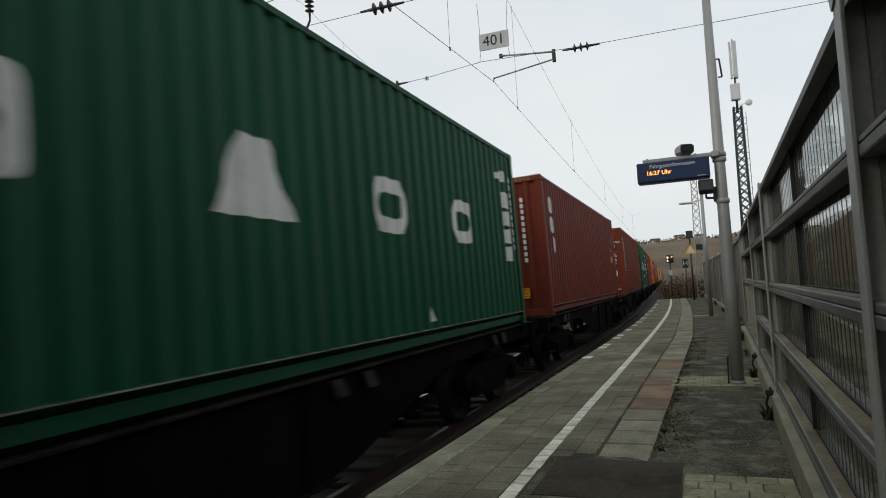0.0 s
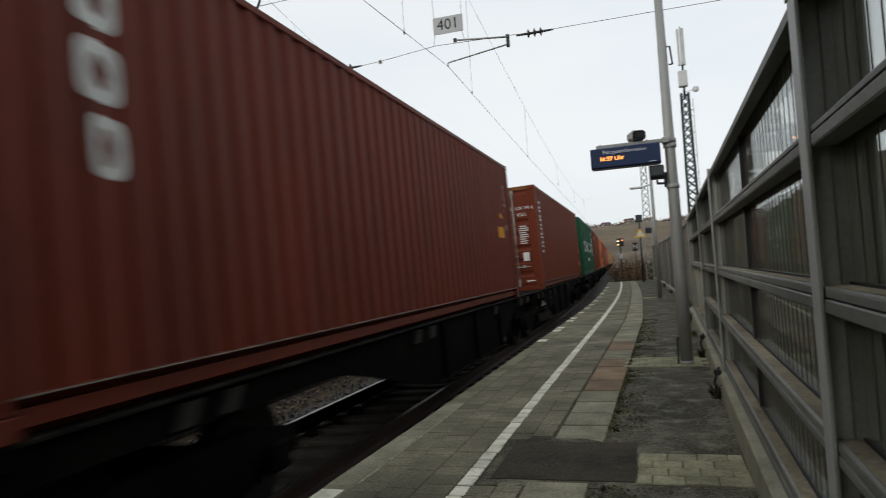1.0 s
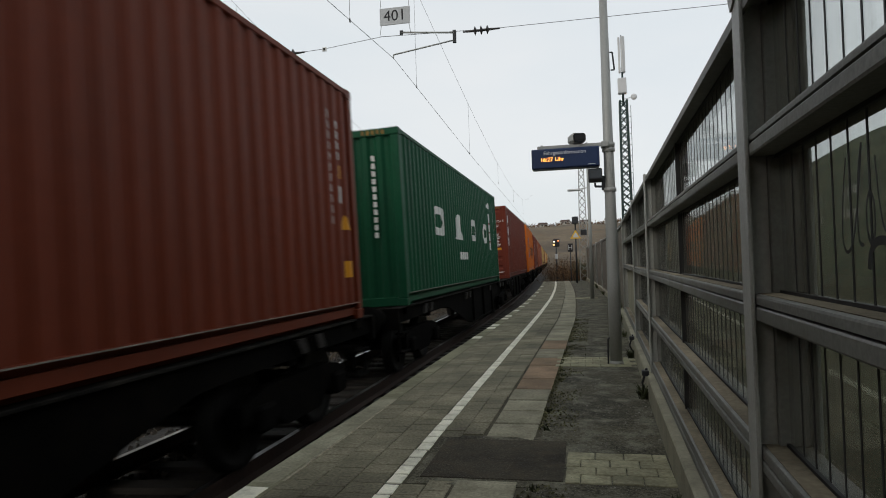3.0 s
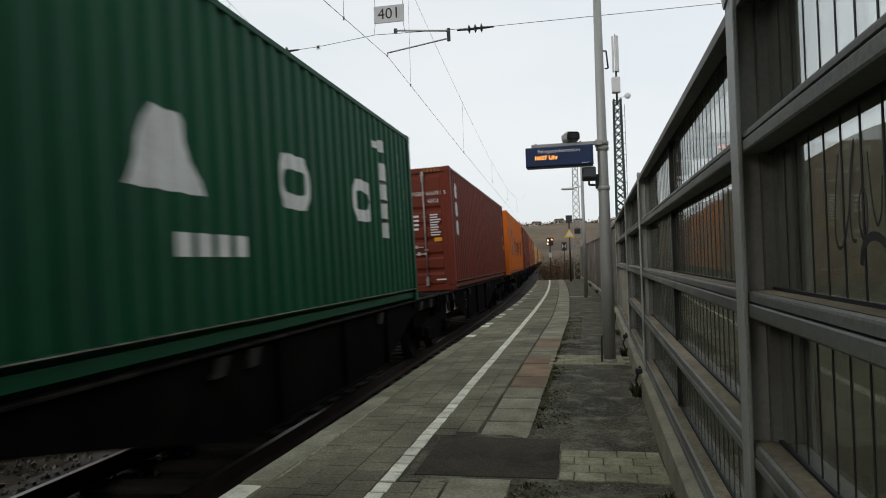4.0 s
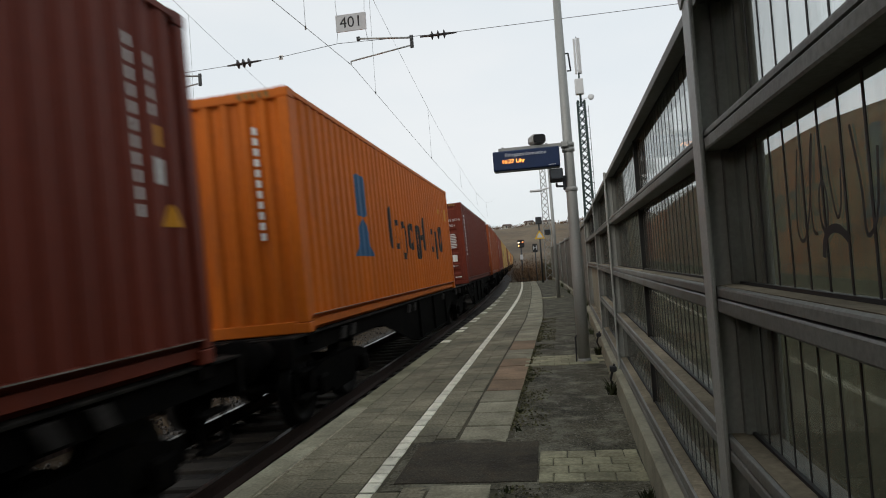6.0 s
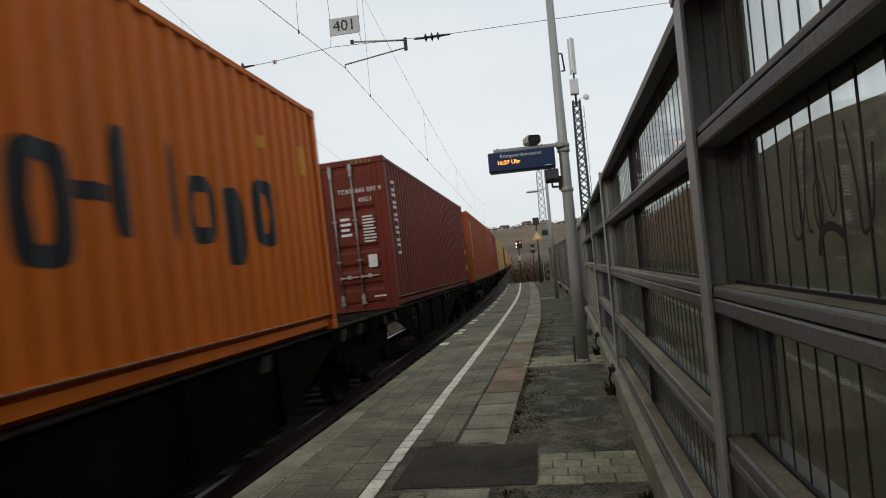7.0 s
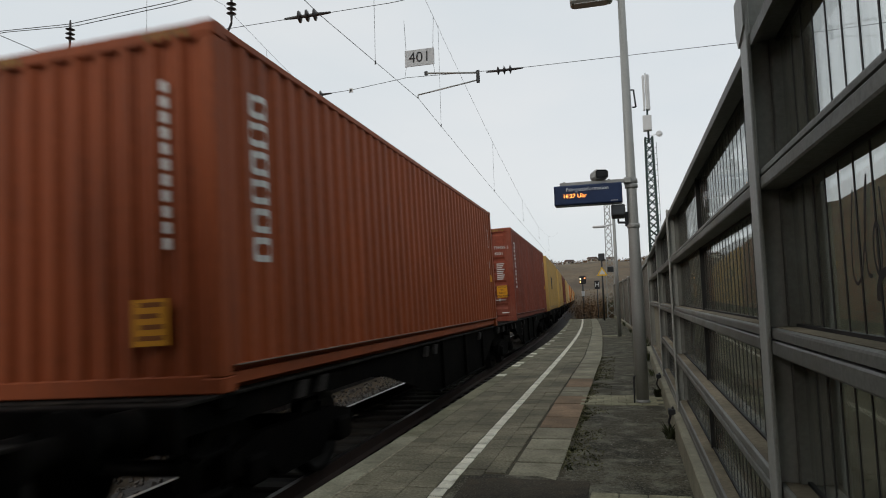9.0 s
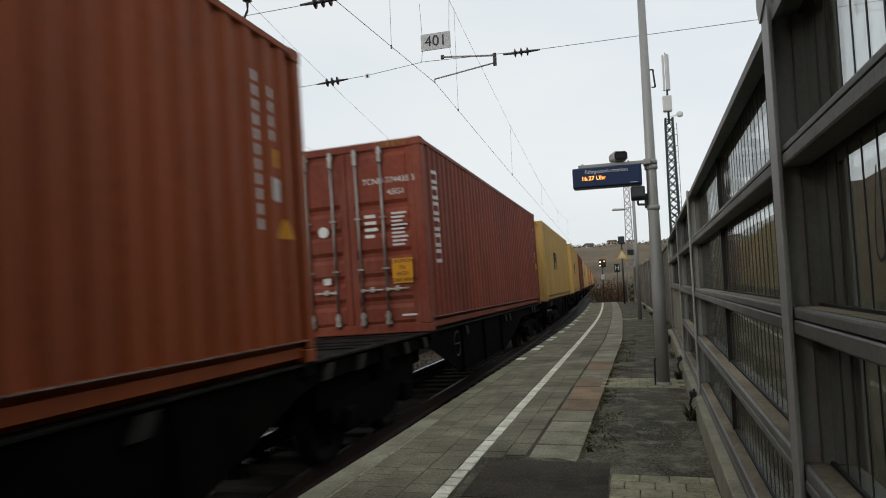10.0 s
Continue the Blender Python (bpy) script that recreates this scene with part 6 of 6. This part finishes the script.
def grit():
    """Loose gravel grains and moss on the asphalt, by the slabs and the barrier."""
    rng = random.Random(41)
    verts, faces = [], []
    base = [(-1, -1, 0), (1, -0.8, 0), (0.9, 1, 0), (-0.8, 0.9, 0), (0.1, -0.1, 0.9)]
    for _ in range(3800):
        y = rng.uniform(2.2, 14) if rng.random() < 0.8 else rng.uniform(14, 26)
        a, b = slab_x(y) + 0.45, fence_x(y) - 0.01
        u = rng.random()
        x = a + (b - a) * (u ** 1.8 if rng.random() < 0.4 else 1 - u ** 1.6 * 0.75)
        if noise.noise(Vector((x * 2.2, y * 1.6, 4.0))) < -0.05:
            continue
        r, c = rng.uniform(0.003, 0.008), rng.uniform(0, 6.3)
        k = len(verts)
        verts += [(x + r * (p * math.cos(c) - q * math.sin(c)), y + r * (p * math.sin(c) + q * math.cos(c)), -0.0045 + r * h) for p, q, h in base]
        faces += [(k, k + 1, k + 4), (k + 1, k + 2, k + 4), (k + 2, k + 3, k + 4), (k + 3, k, k + 4)]
    me = bpy.data.meshes.new("gravel")
    me.from_pydata(verts, [], faces)
    me.materials.append(GRAVEL)
    tagged(new("gravel", me), "loose pale gravel on the asphalt", "gravel", kind="stuff")
    verts, faces = [], []
    for _ in range(5200):
        y = rng.uniform(2.2, 16)
        u = rng.random() ** 2.2
        x = slab_x(y) + 0.435 + u * 0.33
        if noise.noise(Vector((x * 3, y * 1.3, 9.0))) < -0.12 or (3.78 < y < 4.9 and x < 3.78):
            continue
        r, c, h = rng.uniform(0.006, 0.016), rng.uniform(0, 6.3), rng.uniform(0.004, 0.014)
        k = len(verts)
        dx, dy = r * math.cos(c), r * math.sin(c)
        verts += [(x - dx, y - dy, -0.003), (x - dy * 0.6, y + dx * 0.6, h), (x + dx, y + dy, h * 0.5), (x + dy * 0.6, y - dx * 0.6, -0.002)]
        faces += [(k, k + 1, k + 2, k + 3)]
    me = bpy.data.meshes.new("moss")
    me.from_pydata(verts, [], faces)
    me.materials.append(MOSS)
    tagged(new("moss", me), "dull green moss along the paving joint", "moss", kind="stuff")


grit()


def cable_ends():
    """Dark cable tails that come out of the ground by the posts."""
    for y in (6.62, 9.75):
        x = fence_x(y) - 0.03
        th = thing("cable_tail", "dark cable tail with a clamp on the barrier post foot", "cable", "", pose(x, y, 0))
        bm = bmesh.new()
        pts = [(0.03, 0.02, 0.02), (-0.02, 0, 0.14), (0.01, 0.0, 0.24), (0.03, 0, 0.3)]
        for d in (0.0, 0.035):
            for a, b in zip(pts, pts[1:]):
                add_tube(bm, (a[0], a[1] + d, a[2]), (b[0], b[1] + d * 0.5, b[2]), 0.011, 0.011, 6)
        part("cable", bm, BLACK, th)
        bm = bmesh.new()
        add_box(bm, -0.02, 0.05, -0.03, 0.06, 0.22, 0.28, 0.008)
        part("clamp", bm, DARKBOX, th)
    bm = bmesh.new()
    for a, b in (((4.24, 8.86, 0), (4.245, 8.87, 0.34)), ((4.245, 8.87, 0.34), (4.27, 8.88, 0.36))):
        add_tube(bm, a, b, 0.012, 0.012, 6)
    solid("ground_cable", bm, BLACK, "short black cable up the lamp pole", "cable")


cable_ends()


def graffiti():
    """Loose dark scrawl on the near pane: loops and arcs, no letters."""
    m, length = bay_frame(2)
    th = thing("graffiti", "dark looping graffiti scrawl on the dusty pane", "graffiti", "", m)

    def stroke(pts, r):
        bm = bmesh.new()
        prev = None
        for i, (y, z) in enumerate(pts):
            q = pts[min(i + 1, len(pts) - 1)]
            p = pts[max(i - 1, 0)]
            d = Vector((q[0] - p[0], q[1] - p[1])).normalized()
            v = (bm.verts.new((0.1545, y - d.y * r, z + d.x * r)), bm.verts.new((0.1545, y + d.y * r, z - d.x * r)))
            if prev:
                bm.faces.new((prev[0], v[0], v[1], prev[1]))
            prev = v
        part("stroke", bm, STRIPE, th)

    def curve(keys, n=8):
        """A smooth line through a few turns of the hand."""
        q = [keys[0]] + keys + [keys[-1]]
        out = []
        for p0, p1, p2, p3 in zip(q, q[1:], q[2:], q[3:]):
            for i in range(n):
                t = i / n
                out.append(tuple(0.5 * (2 * p1[j] + (p2[j] - p0[j]) * t + (2 * p0[j] - 5 * p1[j] + 4 * p2[j] - p3[j]) * t * t + (3 * p1[j] - p0[j] - 3 * p2[j] + p3[j]) * t ** 3) for j in (0, 1)))
        return out + [keys[-1]]

    stroke(curve([(4.36, 1.68), (4.39, 1.58), (4.40, 1.49), (4.375, 1.455), (4.335, 1.48), (4.30, 1.56), (4.27, 1.66), (4.262, 1.70)]), 0.0045)
    stroke(curve([(4.262, 1.70), (4.285, 1.64), (4.30, 1.55), (4.295, 1.48), (4.27, 1.47)]), 0.0045)
    stroke(curve([(4.245, 1.49), (4.225, 1.47), (4.205, 1.50), (4.205, 1.56), (4.225, 1.585), (4.245, 1.56), (4.248, 1.51), (4.235, 1.48)]), 0.0045)
    stroke(curve([(4.19, 1.66), (4.18, 1.58), (4.165, 1.52), (4.15, 1.50), (4.13, 1.53), (4.12, 1.60)]), 0.004)
    stroke(curve([(4.245, 1.415), (4.235, 1.45), (4.20, 1.475), (4.15, 1.475), (4.10, 1.45)]), 0.010)
    stroke(curve([(4.06, 1.68), (4.03, 1.56), (4.02, 1.46), (3.97, 1.50), (3.95, 1.62)]), 0.005)


graffiti()


# ---- paving ----
def piece_mesh(name, w, d, h, mtl, bev=0.006):
    bm = bmesh.new()
    x, y = w / 2, d / 2
    lo = [bm.verts.new((sx * x, sy * y, -h)) for sx, sy in ((-1, -1), (1, -1), (1, 1), (-1, 1))]
    mi = [bm.verts.new((sx * x, sy * y, -bev)) for sx, sy in ((-1, -1), (1, -1), (1, 1), (-1, 1))]
    hi = [bm.verts.new((sx * (x - bev), sy * (y - bev), 0)) for sx, sy in ((-1, -1), (1, -1), (1, 1), (-1, 1))]
    for a, b in ((lo, mi), (mi, hi)):
        for i in range(4):
            j = (i + 1) % 4
            bm.faces.new((a[i], a[j], b[j], b[i]))
    bm.faces.new(hi)
    return mesh_of(name, bm, mtl)


def lay(name, me, x, y, rng, turn=0.0, wobble=0.0025):
    ob = new(name, me)
    ob.parent = PLATFORM
    ob.matrix_basis = pose(x, y, rng.uniform(-wobble, wobble), rng.uniform(-0.25, 0.25), rng.uniform(-0.25, 0.25), turn + rng.uniform(-0.4, 0.4))
    return ob


def paving():
    rng = random.Random(31)
    kerb = piece_mesh("edge_stone", 0.215, 0.985, 0.6, KERB, 0.015)
    for i in range(60):
        y = -13.4 + i
        if 3.7 <= y <= 6.3:
            continue
        lay("edge_stone", kerb, edge_x(y) + 0.107, y, rng, -0.8 + swing(y))
    long_kerb = piece_mesh("edge_stone", 0.215, 2.8, 0.6, KERB_PALE, 0.015)
    lay("edge_stone", long_kerb, edge_x(5) + 0.107, 5.0, rng, -0.8)
    sand = piece_mesh("sand_joint", 0.02, 2.72, 0.03, SANDLINE, 0.003)
    lay("sand_joint", sand, edge_x(5) + 0.226, 5.0, rng, -0.8).location.z = 0.004
    white = piece_mesh("edge_mark", 0.17, 0.34, 0.01, LINE, 0.003)
    for y, f in ((3.38, 0.75), (12.15, 1), (14.0, 1), (14.6, 1), (16.3, 1), (17.1, 1), (19, 1), (20.8, 1), (22.4, 1), (24.6, 1), (27.2, 1), (30, 1), (33.5, 1), (37, 1)):
        ob = new("edge_mark", white)
        ob.parent = PLATFORM
        ob.matrix_basis = pose(edge_x(y) + 0.107, y, 0.008, 0, 0, rng.uniform(-3, 3)) @ Matrix.Diagonal((1, f, 1, 1))
    line = piece_mesh("line_brick", 0.106, 0.177, 0.05, LINE, 0.006)
    y = -2.0
    while y < 45.8:
        lay("line_brick", line, line_x(y) + rng.uniform(-0.004, 0.004), y, rng, -0.35 + swing(y) + rng.uniform(-1.2, 1.2), 0.002)
        y += 0.2
    # small pavers either side of the line: singly where the camera stands close, joined further off
    small = piece_mesh("paver", 0.243, 0.192, 0.05, PAVER, 0.004)
    verts, faces = [], []

    def far_paver(x, y, w, d):
        k = len(verts)
        z = rng.uniform(-0.002, 0.002)
        verts.extend([(x - w, y - d, -0.02), (x + w, y - d, -0.02), (x + w, y + d, -0.02), (x - w, y + d, -0.02), (x - w, y - d, z), (x + w, y - d, z), (x + w, y + d, z), (x - w, y + d, z)])
        faces.extend([(k + 4, k + 5, k + 6, k + 7), (k, k + 1, k + 5, k + 4), (k + 1, k + 2, k + 6, k + 5), (k + 2, k + 3, k + 7, k + 6), (k + 3, k, k + 4, k + 7)])

    y = -2.0
    while y < 45.9:
        a, b = edge_x(y) + 0.22, line_x(y) - 0.058
        n = 3
        w = (b - a) / n
        for i in range(n):
            if 2.4 < y < 9.6:
                lay("paver", small, a + (i + 0.5) * w, y + (0.1 if i % 2 else 0), rng).scale = ((w - 0.005) / 0.243, 1.015, 1)
            else:
                far_paver(a + (i + 0.5) * w, y + (0.1 if i % 2 else 0), w / 2 - 0.0025, 0.0975)
        a, b = line_x(y) + 0.058, slab_x(y) - 0.012 + 0.010 * noise.noise(Vector((0.0, y * 2.3, 5.0)))
        w = (b - a) / 2
        for i in range(2):
            yy = y + (0.1 if i else 0)
            if 3.74 < yy < 4.96:
                continue
            if 2.4 < y < 9.6:
                lay("paver", small, a + (i + 0.5) * w, yy, rng).scale = ((w - 0.005) / 0.243, 1.015, 1)
            else:
                far_paver(a + (i + 0.5) * w, yy, w / 2 - 0.0025, 0.0975)
        y += 0.2
    me = bpy.data.meshes.new("paver_field")
    me.from_pydata(verts, [], faces)
    me.materials.append(PAVER_FAR)
    ob = tagged(new("paver_field", me), "rows of weathered grey pavers", kind="stuff")
    ob.parent = PLATFORM
    # slab column
    slabs = {}
    cuts = [4.82, 5.4, 5.92, 6.42, 7.02, 7.7, 8.75, 9.45, 9.95, 10.45, 11.6, 12.5]
    ends = [-1.5, -0.6, 0.3, 1.2, 2.1, 3.0, 3.84] + cuts
    while ends[-1] < 45:
        ends.append(ends[-1] + rng.uniform(0.85, 1.15))
    for a, b in zip(ends, ends[1:]):
        if 3.7 < a < 4.7:
            continue
        red = 7.0 < a < 9.4 or 10.4 < a < 11.5
        d = round(b - a, 2)
        key = (d, red)
        if key not in slabs:
            slabs[key] = piece_mesh("slab", 0.41, d - 0.034, 0.05, SLAB_RED if red else SLAB, 0.007)
        m = (a + b) / 2
        lay("slab", slabs[key], slab_x(m) + 0.215 + rng.uniform(-0.006, 0.006), m, rng, -1.0 + swing(m) * 1.3 + rng.uniform(-0.5, 0.5), 0.002)
    # brick patch in the asphalt, and the pale strips across it
    brick = piece_mesh("brick", 0.197, 0.165, 0.05, BRICK, 0.006)
    half = piece_mesh("brick", 0.096, 0.165, 0.05, BRICK, 0.006)
    for r in range(4):
        row_bricks = [(half, 3.825)] + [(brick, 3.977 + 0.204 * i) for i in range(3)] if r % 2 == 0 else [(brick, 3.877 + 0.204 * i) for i in range(3)] + [(half, 4.436)]
        for me_, x in row_bricks:
            lay("brick", me_, x, 3.92 + r * 0.174, rng, -1.2).location.z += 0.006
    for yy, x0, x1, rows in ((8.72, 3.62, 4.62, 5), (24.6, 3.72, 4.5, 4)):
        for r in range(rows):
            x = x0 + (0.1 if r % 2 else 0)
            while x < x1:
                lay("brick", brick, x + shift(yy), yy + r * 0.174, rng, -1.2).location.z += 0.006
                x += 0.205


paving()


# ---- movement ----
def motions():
    times = [0, 1 / 30, 0.1] + [0.5 * i for i in range(1, 20)] + [9.9, 10 - 1 / 30, 10]
    for c, wg, mid, turned in TRAIN:
        back = Matrix.Rotation(math.pi, 4, "Z") if turned else Matrix.Identity(4)
        walk(c, [(t, track_pose(mid - SPEED * t) @ Matrix.Translation((0, 0, 1.155))) for t in times])
        walk(wg, [(t, track_pose(mid - SPEED * t) @ back) for t in times])
        if not -20 < mid < 105:
            continue
        # wheels of the wagons that pass the camera roll on the rails
        ticks = [i / 30 for i in range(301)]
        way = 1 if turned else -1
        for part_ in wg.children_recursive:
            if part_.name.startswith("wheelset"):
                home = part_.matrix_basis.translation.copy()
                walk(part_, [(t, Matrix.Translation(home) @ Matrix.Rotation(-way * SPEED * t / 0.46, 4, "X")) for t in ticks])


motions()
